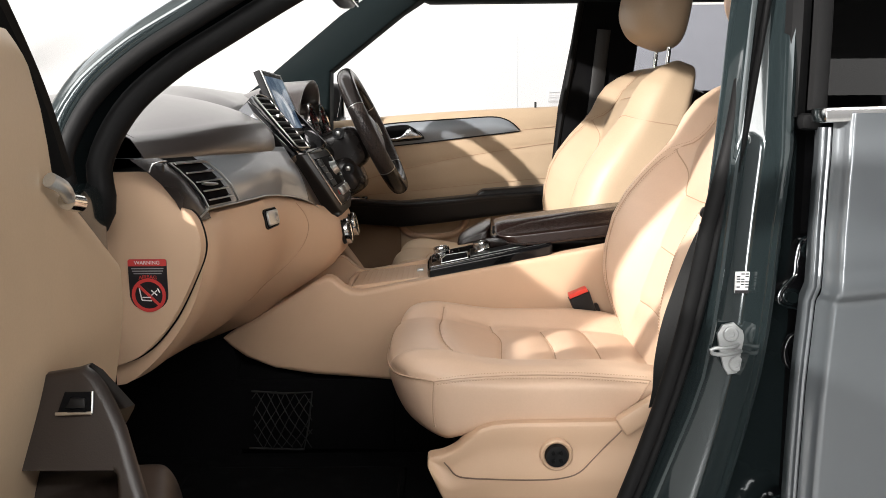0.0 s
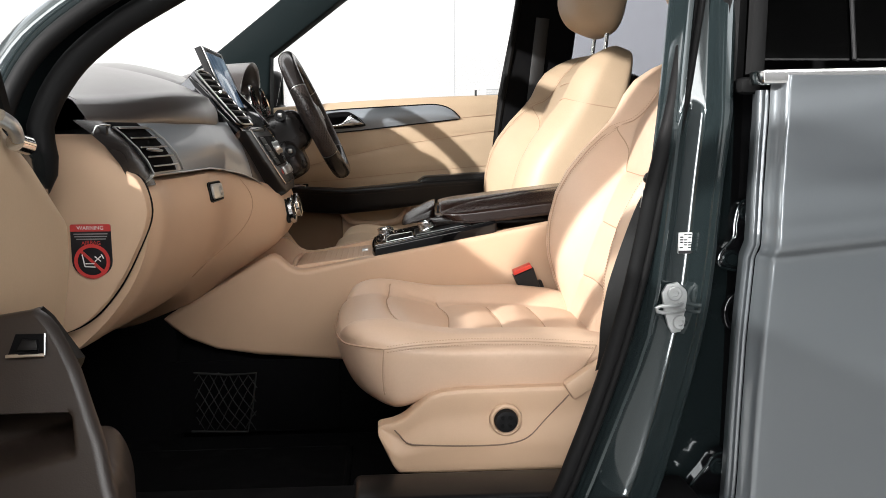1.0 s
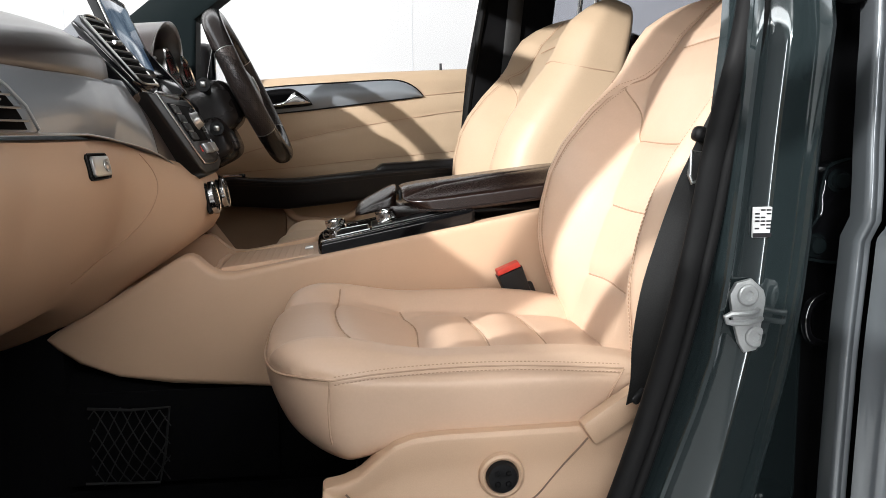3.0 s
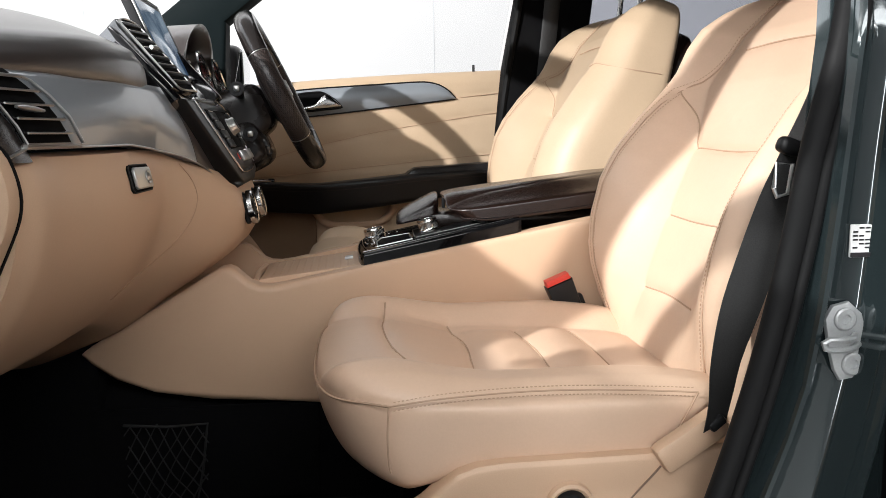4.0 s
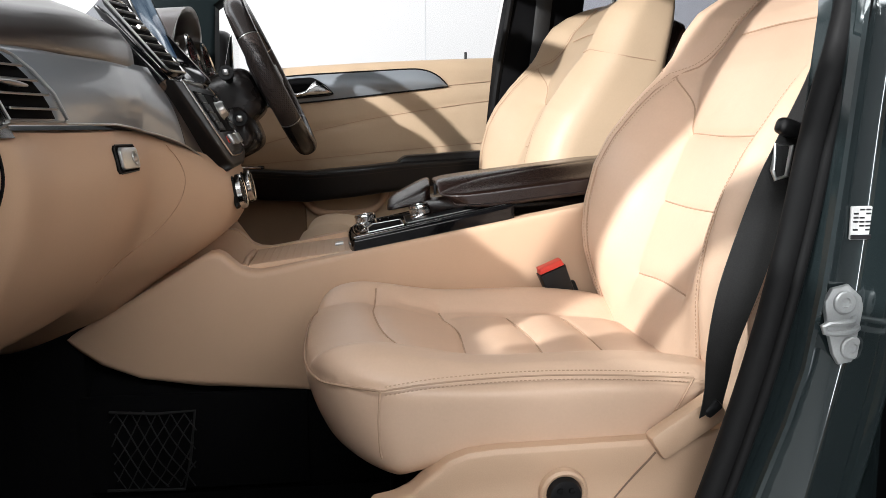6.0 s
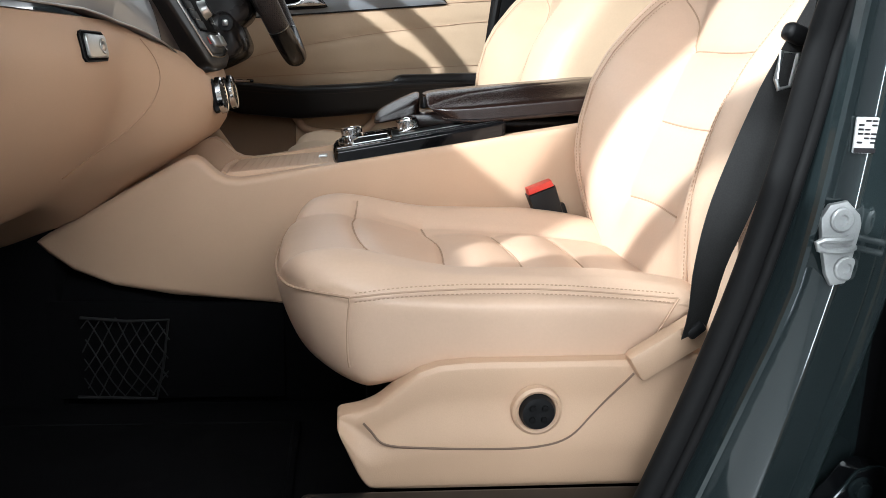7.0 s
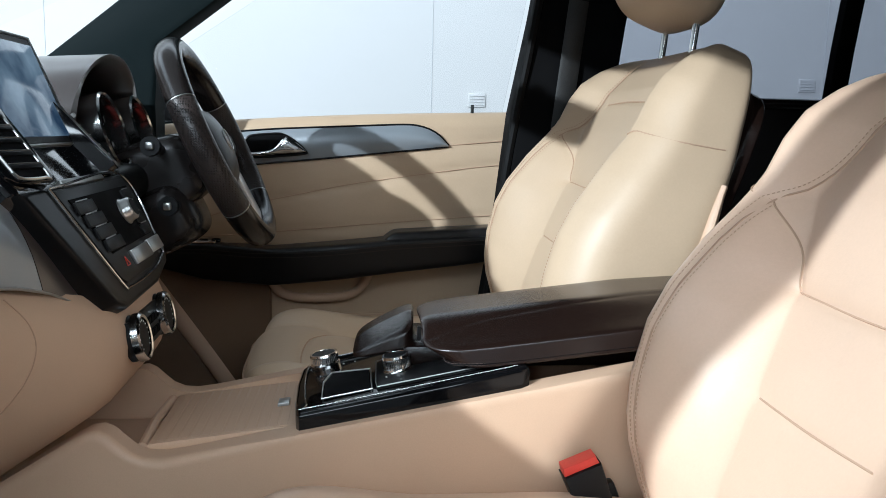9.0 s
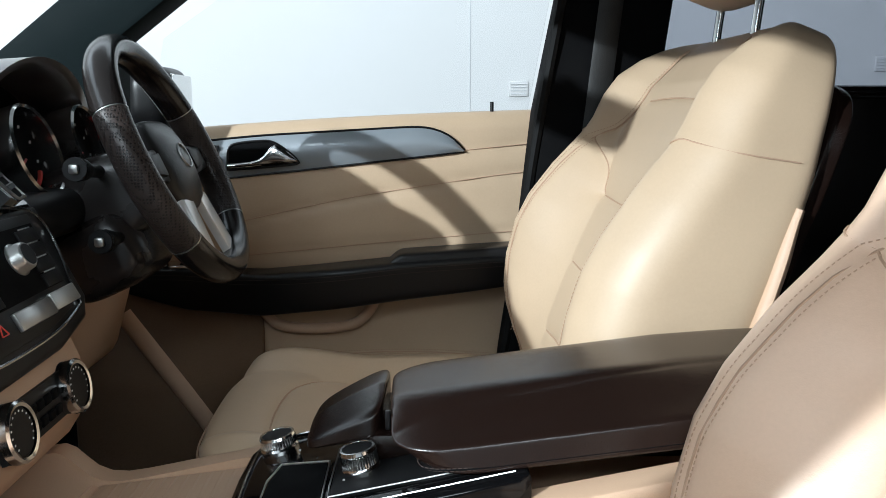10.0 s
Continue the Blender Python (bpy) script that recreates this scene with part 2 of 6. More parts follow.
def tube(path, radius, n=8, closed=False, flat=1.0, up=None, bm=None):
    """A round (or flattened) bar along points; radius may be a function of 0..1."""
    bm = bm or bmesh.new()
    p = [Vector(q) for q in path]
    rows = []
    m = len(p)
    side = None
    for i, q in enumerate(p):
        a, b = (p[i - 1], p[(i + 1) % m]) if closed else (p[max(0, i - 1)], p[min(m - 1, i + 1)])
        d = (b - a).normalized()
        ref = Vector(up) if up else (side if side is not None else (Vector((0, 0, 1)) if abs(d.z) < 0.9 else Vector((1, 0, 0))))
        side2 = (ref - d * ref.dot(d)).normalized()
        side = side2
        other = d.cross(side2)
        r = radius(i / (m - 1)) if callable(radius) else radius
        rows.append([bm.verts.new(q + r * (math.cos(2 * math.pi * k / n) * other + flat * math.sin(2 * math.pi * k / n) * side2)) for k in range(n)])
    pairs = list(zip(rows, rows[1:])) + ([(rows[-1], rows[0])] if closed else [])
    for a, b in pairs:
        for k in range(n):
            bm.faces.new((a[k], a[(k + 1) % n], b[(k + 1) % n], b[k]))
    if not closed:
        bm.faces.new(rows[0])
        bm.faces.new(rows[-1])
    return bm


def rbox(c, d, bevel=0.004, seg=2, m=None, bm=None):
    """A box with rounded edges, at c, of size d, turned by m."""
    bm2 = bmesh.new()
    bmesh.ops.create_cube(bm2, size=1)
    for v in bm2.verts:
        v.co = Vector((v.co.x * d[0], v.co.y * d[1], v.co.z * d[2]))
    bmesh.ops.bevel(bm2, geom=list(bm2.edges), offset=min(bevel, min(d) * 0.45), segments=seg, profile=0.5, affect="EDGES")
    t = Matrix.Translation(c) @ (m or Matrix())
    bm2.transform(t)
    if bm is None:
        return bm2
    return merge(bm, bm2)


def merge(bm, other):
    me = bpy.data.meshes.new("tmp")
    other.to_mesh(me)
    other.free()
    bm.from_mesh(me)
    bpy.data.meshes.remove(me)
    return bm


def slab(pts, thick, frame_m, bevel=0.003, seg=2, smooth_n=0):
    """A flat plate: outline pts (u, v) in the plane of frame_m, thickened along its +z axis, edges rounded."""
    if smooth_n:
        pts = [(q.x, q.y) for q in spline([(a, b, 0) for a, b in pts] + [(pts[0][0], pts[0][1], 0)], smooth_n + 1)][:-1]
    bm = bmesh.new()
    lo = [bm.verts.new((a, b, 0)) for a, b in pts]
    f = bm.faces.new(lo)
    r = bmesh.ops.extrude_face_region(bm, geom=[f])
    top = [v for v in r["geom"] if isinstance(v, bmesh.types.BMVert)]
    for v in top:
        v.co.z += thick
    if bevel:
        tops = set(top)
        es = [e for e in bm.edges if e.verts[0] in tops and e.verts[1] in tops]
        bmesh.ops.bevel(bm, geom=es, offset=bevel, segments=seg, profile=0.5, affect="EDGES")
    bm.transform(frame_m)
    return bm


def axes_m(origin, u, v):
    """A frame from an origin, a u axis and a v axis (made square)."""
    u = Vector(u).normalized()
    w = u.cross(Vector(v)).normalized()
    v = w.cross(u)
    m = Matrix((u, v, w)).transposed().to_4x4()
    m.translation = origin
    return m


def lathe(profile, m, n=32, ring=False):
    """A turned solid: profile of (radius, height) about the z axis of m."""
    rows = [[(r * math.cos(2 * math.pi * k / n), r * math.sin(2 * math.pi * k / n), h) for k in range(n)] for r, h in profile]
    bm = grid_bm(rows + rows[:1] if ring else rows, closed=True, cap=not ring)
    bm.transform(m)
    return bm


def puff(fn, power=5.0, size=32, across=None, deep=None):
    """A rounded solid: a gridded cube bulged to a superellipsoid of that power, then placed by fn(x, y, z), each -1..1."""
    bm = bmesh.new()
    made = {}

    def vert(q):
        key = tuple(round(c, 5) for c in q)
        if key not in made:
            k = sum(abs(c) ** power for c in q) ** (1 / power)
            made[key] = bm.verts.new(fn(q[0] / k, q[1] / k, q[2] / k))
        return made[key]

    counts = (size, across or size, deep or size)
    grids = [[-1 + 2 * i / k for i in range(k + 1)] for k in counts]
    for axis in range(3):
        ga, gb = [grids[k] for k in range(3) if k != axis]
        for s in (-1, 1):
            for i in range(len(ga) - 1):
                for j in range(len(gb) - 1):
                    quad = []
                    for a, b in ((i, j), (i + 1, j), (i + 1, j + 1), (i, j + 1)):
                        q = [ga[a], gb[b]]
                        q.insert(axis, s)
                        quad.append(vert(q))
                    bm.faces.new(quad if s > 0 else quad[::-1])
    return bm


def clamp(x, a=0.0, b=1.0):
    return max(a, min(b, x))


def ease(x, a, b):
    t = clamp((x - a) / (b - a))
    return t * t * (3 - 2 * t)


def groove(px, py, lines):
    """How deep the seams lie at a point: lines of (points, depth, width)."""
    low = 0.0
    for pts, depth, width in lines:
        best = 9.0
        for (ax, ay), (bx, by) in zip(pts, pts[1:]):
            dx, dy = bx - ax, by - ay
            t = clamp(((px - ax) * dx + (py - ay) * dy) / (dx * dx + dy * dy + 1e-12))
            best = min(best, math.hypot(px - ax - t * dx, py - ay - t * dy))
        low += depth * (0.55 * math.exp(-((best / width) ** 2)) + 0.45 * math.exp(-((best / (width * 3.5)) ** 2)))
    return low


def interp(x, table):
    """Smooth look-up in a table of (x, y)."""
    if x <= table[0][0]:
        return table[0][1]
    for (a, p), (b, q) in zip(table, table[1:]):
        if x <= b:
            return p + (q - p) * ease(x, a, b)
    return table[-1][1]


def stitches(path, gap=0.0045, length=0.0024, radius=0.0006):
    """A row of thread stitches along points."""
    p = [Vector(q) for q in path]
    total = sum((b - a).length for a, b in zip(p, p[1:]))
    q = spline(p, max(4, int(total / gap)))
    bm = bmesh.new()
    for a, b in zip(q, q[1:]):
        d = (b - a).normalized()
        tube([a, a + d * length], radius, 4, bm=bm)
    return bm

# ---- the studio ----
# Greys for the unseen near wall, rear wall and ceiling, to cut bounce.
DIM_WALL = material("dark_grey_wall_paint", (0.31, 0.31, 0.315), 0.8, 0, 0.03, 60, 0.06, 1.5)
GREY_WALL = material("grey_wall_paint", (0.36, 0.36, 0.36), 0.8, 0, 0.03, 60, 0.06, 1.5)

def plain_box(name, lo, hi, mat, label):
    bm = rbox([(a + b) / 2 for a, b in zip(lo, hi)], [b - a for a, b in zip(lo, hi)], 0.002, 1)
    return tagged(link(name, bm, mat, flat=True), label, kind="structure")


plain_box("floor", (-5.0, -3.2, -0.1), (5.5, 5.3, 0), FLOOR, "pale grey polished studio floor")
plain_box("wall_far", (-5.0, 5.2, 0.0), (5.5, 5.35, 3.4), WALL, "plain white studio wall")
plain_box("wall_front", (-5.15, -3.2, 0.0), (-5.0, 5.35, 3.4), WALL, "plain white studio wall")
plain_box("wall_rear", (5.5, -3.2, 0.0), (5.65, 5.35, 3.4), GREY_WALL, "unseen studio wall, greyed to cut bounced light")
plain_box("wall_near", (-5.15, -3.35, 0.0), (5.65, -3.2, 3.4), DIM_WALL, "unseen studio wall, dark grey to cut bounced light")
plain_box("ceiling", (-5.15, -3.35, 3.4), (5.65, 5.35, 3.5), GREY_WALL, "unseen studio ceiling, greyed to cut bounced light")


def poly_plate(pts, y0, y1, bevel=0.004):
    """A plate from an outline of (x, z), from y0 to y1."""
    m = Matrix(((1, 0, 0, 0), (0, 0, -1, y1), (0, 1, 0, 0), (0, 0, 0, 1)))
    return slab(pts, y1 - y0, m, bevel)


# ---- the car's shell ----
car = thing("car", (0.3, 1.95, 0.0), "dark green-grey car body with open front side doorway", "car")
part("floor_pan", rbox((0.4, 1.95, 0.50), (2.9, 1.46, 0.05), 0.01), CARPET, car, "black carpeted floor")
part("firewall", rbox((-0.98, 1.95, 0.78), (0.06, 1.46, 0.62), 0.02, 2, Matrix.Rotation(radians(-18), 4, "Y")), CARPET, car)
part("tunnel", rbox((0.2, 1.955, 0.62), (2.3, 0.20, 0.26), 0.05, 3), CARPET, car)
part("under_dash", rbox((-0.70, 1.97, 0.98), (0.46, 1.38, 0.24), 0.02), SOOT, car, "black underside of the dashboard")
part("tunnel_front", rbox((-0.70, 1.955, 0.72), (0.52, 0.235, 0.44), 0.03, 2), CARPET, car)
# Hidden block at the hinge pillar, sized to keep key light off the cushion.
part("hinge_pillar_block", rbox((-0.535, 1.10, 0.88), (0.20, 0.20, 0.60), 0.02, 2), PAINT, car, "unseen hinge pillar block that stops the key light")
part("kick_panel", rbox((-0.76, 1.262, 0.76), (0.50, 0.024, 0.46), 0.008), CARPET, car)
part("sill", rbox((0.0, 1.15, 0.56), (1.16, 0.15, 0.20), 0.03, 3), PAINT, car)
part("scuff_plate", rbox((0.03, 1.215, 0.652), (0.86, 0.11, 0.022), 0.009, 3), SOOT, car, "black ribbed door sill cover")
part("sill_cover", rbox((0.150, 1.250, 0.642), (0.40, 0.10, 0.05), 0.012, 3), SATIN, car, "black plastic sill cover")
part("roof", rbox((1.05, 1.95, 1.665), (2.4, 1.22, 0.06), 0.02, 2), PAINT, car)
part("headliner", rbox((1.05, 1.95, 1.62), (2.3, 1.20, 0.02), 0.006, 2), INNER, car)
part("rear_bulkhead", rbox((2.25, 1.95, 1.1), (0.05, 1.50, 1.15), 0.01), SOOT, car)
part("bonnet", rbox((-1.55, 1.95, 1.10), (1.15, 1.60, 0.06), 0.03, 3, Matrix.Rotation(radians(5), 4, "Y")), PAINT, car)
part("front_wing", rbox((-1.20, 1.12, 0.93), (1.25, 0.14, 0.42), 0.05, 3), PAINT, car, "dark painted front wing")
part("far_front_wing", rbox((-1.20, 2.78, 0.93), (1.25, 0.14, 0.42), 0.05, 3), PAINT, car)
part("cowl", rbox((-1.0, 1.95, 1.13), (0.2, 1.40, 0.12), 0.02), BLACK, car)


def rail(side, inset):
    """The curve of the front pillar and roof rail; side is the body side's y, inset its lean towards the roof."""
    return [(-0.62, side, 1.02), (-0.455, side, 1.12), (-0.442, side, 1.205), (-0.408, side + inset * 0.1, 1.274), (-0.356, side + inset * 0.2, 1.325), (-0.285, side + inset * 0.3, 1.372), (-0.12, side + inset * 0.55, 1.47), (0.06, side + inset * 0.8, 1.545), (0.35, side + inset, 1.60), (1.2, side + inset, 1.63), (2.1, side + inset, 1.58)]


A = spline(rail(1.19, 0.13), 150)
part("door_seal", tube(A, 0.017, 18), RUBBER, car, "black rubber door seal")
part("front_pillar", tube([p + Vector((-0.056, -0.012, 0.025)) for p in A], 0.021, 14, flat=0.8, up=(0, -1, 0)), PAINT, car, "glossy painted windscreen pillar")
part("pillar_gasket", tube([p + Vector((-0.032, -0.03, 0.014)) for p in A], 0.012, 14), RUBBER, car)
part("pillar_cover", tube([p + Vector((-0.034, 0.030, 0.016)) for p in A], 0.026, 12, flat=0.5, up=(0, -1, 0)), INNER, car, "dark inner pillar lining")

# the far front pillar, window frame and centre pillar
part("far_front_pillar", poly_plate([(-0.70, 1.25), (-0.515, 1.385), (-0.285, 1.569), (-0.16, 1.65), (0.02, 1.65), (-0.106, 1.571), (-0.322, 1.405), (-0.326, 1.30), (-0.328, 1.20), (-0.70, 1.20)], 2.56, 2.64, 0.012), INNER, car, "dark lined windscreen pillar")
part("far_roof_rail", rbox((1.0, 2.60, 1.635), (2.1, 0.09, 0.07), 0.02, 2), INNER, car)
part("far_centre_pillar", poly_plate([(0.27, 0.55), (0.305, 0.874), (0.340, 1.12), (0.359, 1.30), (0.395, 1.487), (0.42, 1.64), (0.62, 1.64), (0.584, 1.488), (0.56, 1.3), (0.55, 0.55)], 2.60, 2.69, 0.014), SOOT, car, "black lined centre pillar")
part("far_pillar_edge", tube(spline([(0.290, 2.605, 0.80), (0.318, 2.605, 0.95), (0.352, 2.605, 1.22), (0.387, 2.595, 1.44), (0.41, 2.58, 1.60)], 24), 0.009, 8), RUBBER, car)
part("far_belt_guide", tube(spline([(0.425, 2.59, 1.02), (0.45, 2.59, 1.25), (0.478, 2.585, 1.52)], 12), 0.02, 8, flat=0.15, up=(0, -1, 0)), BELT, car)
part("windscreen", grid_bm([[(-0.99 + 0.80 * a, 1.36 + 1.17 * b, 1.24 + 0.37 * a + 0.03 * math.sin(math.pi * b)) for b in [i / 10 for i in range(11)]] for a in [i / 6 for i in range(7)]]), CLEAR, car, "clear windscreen").visible_shadow = False
part("far_window_pane", poly_plate([(-0.34, 1.24), (0.36, 1.28), (0.42, 1.60), (-0.02, 1.62), (-0.30, 1.43)], 2.765, 2.769, 0), CLEAR, car).visible_shadow = False


# road wheels, so that the car stands on the floor
for wx in (-1.45, 1.48):
    for wy, face in ((1.20, -1), (2.72, 1)):
        wmx = axes_m(Vector((wx, wy, 0.365)), (1, 0, 0), (0, 0, -face))
        wh = part("road_wheel", lathe([(0.20, 0.10), (0.21, 0.115), (0.245, 0.118), (0.30, 0.120), (0.345, 0.110), (0.362, 0.085), (0.365, 0.0), (0.362, -0.085), (0.345, -0.110), (0.24, -0.115), (0.20, -0.10)], wmx, 40, True), RUBBER, car, "black tyre on a silver rim")
        part("rim", lathe([(0.001, 0.075), (0.05, 0.08), (0.06, 0.06), (0.18, 0.085), (0.215, 0.112), (0.222, 0.10), (0.205, 0.0)], wmx, 30), SILVER, wh, "silver wheel rim")
for wy in (1.16, 2.76):
    part("lower_sill", rbox((0.02, wy, 0.40), (1.9, 0.10, 0.16), 0.03, 2), BLACK, car, "black lower sill moulding")
part("front_bumper", rbox((-2.10, 1.955, 0.66), (0.16, 1.70, 0.62), 0.06, 3), PAINT, car, "dark painted front bumper")
part("rear_bumper", rbox((2.24, 1.955, 0.66), (0.14, 1.66, 0.50), 0.05, 3), PAINT, car)

# ---- the centre pillar beside the open doorway ----
E1 = [(0.55, 0.15), (0.62, 0.206), (0.687, 0.238), (0.752, 0.262), (0.88, 0.306), (1.0, 0.335), (1.14, 0.360), (1.36, 0.414), (1.6, 0.468)]
E2 = [(0.55, 0.300), (0.68, 0.362), (0.77, 0.386), (0.84, 0.403), (0.91, 0.418), (0.972, 0.427), (1.03, 0.432), (1.12, 0.438), (1.25, 0.449), (1.36, 0.462), (1.6, 0.505)]
E3 = [(0.4, 0.482), (0.68, 0.481), (0.908, 0.483), (1.141, 0.494), (1.262, 0.501), (1.4, 0.515), (1.6, 0.54)]


def along(z, table):
    return float(np.interp(z, [a for a, _ in table], [b for _, b in table]))


def lean(z):
    return 0.30 * max(0.0, z - 1.22)


RIDGE = [(0.55, 0.235), (0.70, 0.295), (0.817, 0.338), (0.86, 0.354), (0.91, 0.369), (0.985, 0.381), (1.066, 0.390), (1.22, 0.404), (1.36, 0.428), (1.6, 0.472)]
zs = [0.55 + 1.05 * i / 44 for i in range(45)]
rows = []
for z in zs:
    a, b, c = along(z, E1) + 0.03, along(z, E2), along(z, E3)
    y = lean(z)
    r = along(z, RIDGE)
    sec = [(a + 0.055, 1.295), (a + 0.002, 1.225), (a + 0.010, 1.214), (r - 0.020, 1.212), (r - 0.010, 1.200), (r - 0.005, 1.182), (r - 0.001, 1.173), (r + 0.003, 1.172), (r + 0.006, 1.176), (r + 0.009, 1.190), (r + 0.012, 1.193), (b - 0.004, 1.192), (b + 0.000, 1.188), (b + 0.004, 1.179), (b + 0.008, 1.168), (b + 0.012, 1.159), (b + 0.017, 1.153), (b + 0.022, 1.155), (b + 0.026, 1.164), (b + 0.029, 1.19), (b + 0.032, 1.285), (c + 0.02, 1.295), (c + 0.06, 1.295), (c + 0.06, 1.36), (a + 0.10, 1.36)]
    rows.append([(px, py + y, z) for px, py in sec])
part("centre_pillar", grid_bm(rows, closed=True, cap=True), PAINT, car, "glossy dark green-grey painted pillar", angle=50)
seal_path = spline([(along(z, E1) + 0.022, 1.196 + lean(z), z) for z in zs[::4]], 50)
part("pillar_seal", tube(seal_path, 0.0125, 14, flat=0.9, up=(0, -1, 0)), RUBBER, car, "black rubber door seal")
part("pillar_seal_lip", tube([p + Vector((0.011, -0.009, 0)) for p in seal_path], 0.0055, 10), RUBBER, car)
part("pillar_lining", grid_bm([[(along(z, E1) + 0.028, 1.222 + lean(z), z), (along(z, E1) + 0.055, 1.26 + lean(z), z), (along(z, E1) + 0.09, 1.30 + lean(z), z), (along(z, E1) + 0.24, 1.33 + lean(z), z)] for z in zs]), SOOT, car)

part("pillar_backing", grid_bm([[(along(z, E3) + dx_, 1.372 + lean(z) + 0.02 * (dx_ > 0.1), z) for dx_ in (0.03, 0.06, 0.12, 0.30)] for z in zs]), SOOT, car, "black lining behind the pillar")


def hinge(outline, bolts):
    """A forged door hinge in the gap behind the pillar, with rounded edges and bolts."""
    pts = [(q.x, q.z) for q in spline([(x, 0, z) for x, z in outline + outline[:1]], 41)][:-1]
    h = part("door_hinge", poly_plate(pts, 1.250, 1.276, 0.006), GLOSS, car, "black painted door hinge")
    part("edge", tube([(x, 1.2515, z) for x, z in pts], 0.0022, 8, closed=True), PAINT, h)
    for x, z in bolts:
        part("bolt", lathe([(0.013, -0.002), (0.013, 0.002), (0.0095, 0.003), (0.0095, 0.008), (0.008, 0.010), (0.001, 0.010)], axes_m((x, 1.250, z), (1, 0, 0), (0, 0, 1)), 16), PAINT, h)
    return h


hinge([(0.545, 1.094), (0.526, 1.086), (0.519, 1.060), (0.517, 1.034), (0.502, 1.016), (0.497, 1.002), (0.506, 0.990), (0.555, 0.988), (0.560, 1.040), (0.558, 1.090)], [(0.514, 1.004), (0.537, 1.072)])
hinge([(0.520, 0.703), (0.503, 0.697), (0.493, 0.682), (0.466, 0.646), (0.459, 0.624), (0.468, 0.604), (0.490, 0.598), (0.535, 0.598), (0.540, 0.66), (0.536, 0.70)], [(0.509, 0.681), (0.475, 0.625)])
part("check_strap", tube(spline([(0.534, 1.258, 0.948), (0.519, 1.258, 0.940), (0.513, 1.258, 0.922), (0.518, 1.258, 0.902), (0.534, 1.258, 0.894)], 20), 0.0055, 10), GLOSS, car, "black door check strap")

# the latch striker
st = part("latch_striker", slab([(-0.013, -0.035), (0.012, -0.036), (0.018, -0.027), (0.0195, 0.0), (0.018, 0.022), (0.008, 0.036), (-0.008, 0.036), (-0.017, 0.026), (-0.0185, 0.0), (-0.017, -0.024)], 0.005, axes_m((0.4125, 1.1895, 0.945), (1, 0, 0.22), (-0.22, 0, 1)) , 0.002), ZINC, car, "zinc steel latch plate with a loop")
part("loop", tube(spline([(0.420, 1.186, 0.951), (0.408, 1.170, 0.952), (0.392, 1.161, 0.953), (0.378, 1.160, 0.953), (0.374, 1.160, 0.949), (0.379, 1.160, 0.945), (0.393, 1.161, 0.944), (0.410, 1.171, 0.943), (0.424, 1.186, 0.942)], 20), 0.0029, 8), ZINC, st)
for dz in (-0.021, 0.021):
    part("screw", lathe([(0.011, -0.002), (0.0105, 0.002), (0.009, 0.0032), (0.0048, 0.0032), (0.0042, 0.001), (0.0005, 0.001)], axes_m((0.4130 - dz * 0.22, 1.1845, 0.945 + dz), (1, 0, 0), (0, 0, 1)), 18), ZINC, st)

tag = thing("pillar_sticker", (0.423, 1.205, 1.02), "small white printed sticker on the painted door pillar", "sticker")
part("paper", rbox((0.4230, 1.1905, 1.0365), (0.0205, 0.003, 0.030), 0.0008, 1), WHITE_INK, tag)
for k in range(6):
    for q in range(3):
        if (k * 5 + q * 3) % 4:
            part("printed_bar", rbox((0.4172 + 0.0058 * q, 1.1888, 1.0485 - 0.0036 * k), (0.0046, 0.0012, 0.0016), 0.0002, 1), BLACK_INK, tag)
part("dark_strip", rbox((0.4230, 1.1886, 1.0240), (0.0195, 0.002, 0.0042), 0.0004, 1), BLACK_INK, tag)

# ---- the closed rear side door ----
rear = thing("rear_door", (0.9, 1.1, 0.45), "closed rear car door in lightened car paint with dark glass", "car door")
SKIN = [(0.42, 1.125), (0.55, 1.105), (0.72, 1.092), (0.88, 1.088), (0.980, 1.086), (0.986, 1.0845), (0.994, 1.0765), (1.0, 1.0735), (1.008, 1.0735), (1.03, 1.076), (1.08, 1.081), (1.15, 1.086), (1.21, 1.092), (1.262, 1.099)]
rows = []
def skin(x, z):
    """The door's outer face, its shoulder crease climbing towards the rear."""
    return interp(max(0.42, z - (0.045 + 0.10 * (x - 0.5)) * ease(z, 0.5, 0.9)), SKIN)


for i in range(211):
    z = 0.42 + (1.262 - 0.42) * i / 210
    x = along(z, E3)
    y = skin(x, z)
    rows.append([(x + 0.030, y + 0.034, z), (x + 0.012, y + 0.030, z), (x, y + 0.024, z), (x + 0.004, y + 0.017, z), (x + 0.008, y + 0.014, z), (x + 0.010, y + 0.006, z), (x + 0.013, y + 0.001, z), (x + 0.018, y, z)] + [(x + 0.018 + 0.96 * k / 48, skin(x + 0.96 * k / 48, z) - 0.004 * math.sin(math.pi * k / 48), z) for k in range(1, 49)])
part("door_skin", grid_bm(rows), PAINT_DOOR, rear, "outer door skin in lightened car paint", angle=60)
rows = []
for i in range(41):
    z = 0.44 + (1.245 - 0.44) * i / 40
    x = along(z, E3) + 0.004
    y = skin(x, z)
    rows.append([(x + dx, y + dy, z) for dx, dy in ((0.000, 0.085), (-0.0090, 0.052), (-0.0095, 0.047), (-0.0075, 0.0435), (-0.004, 0.0425), (-0.002, 0.0435), (-0.001, 0.0435), (0.001, 0.0415), (0.0028, 0.0415), (0.0045, 0.046), (0.005, 0.070))])
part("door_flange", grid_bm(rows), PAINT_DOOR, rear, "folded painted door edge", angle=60)
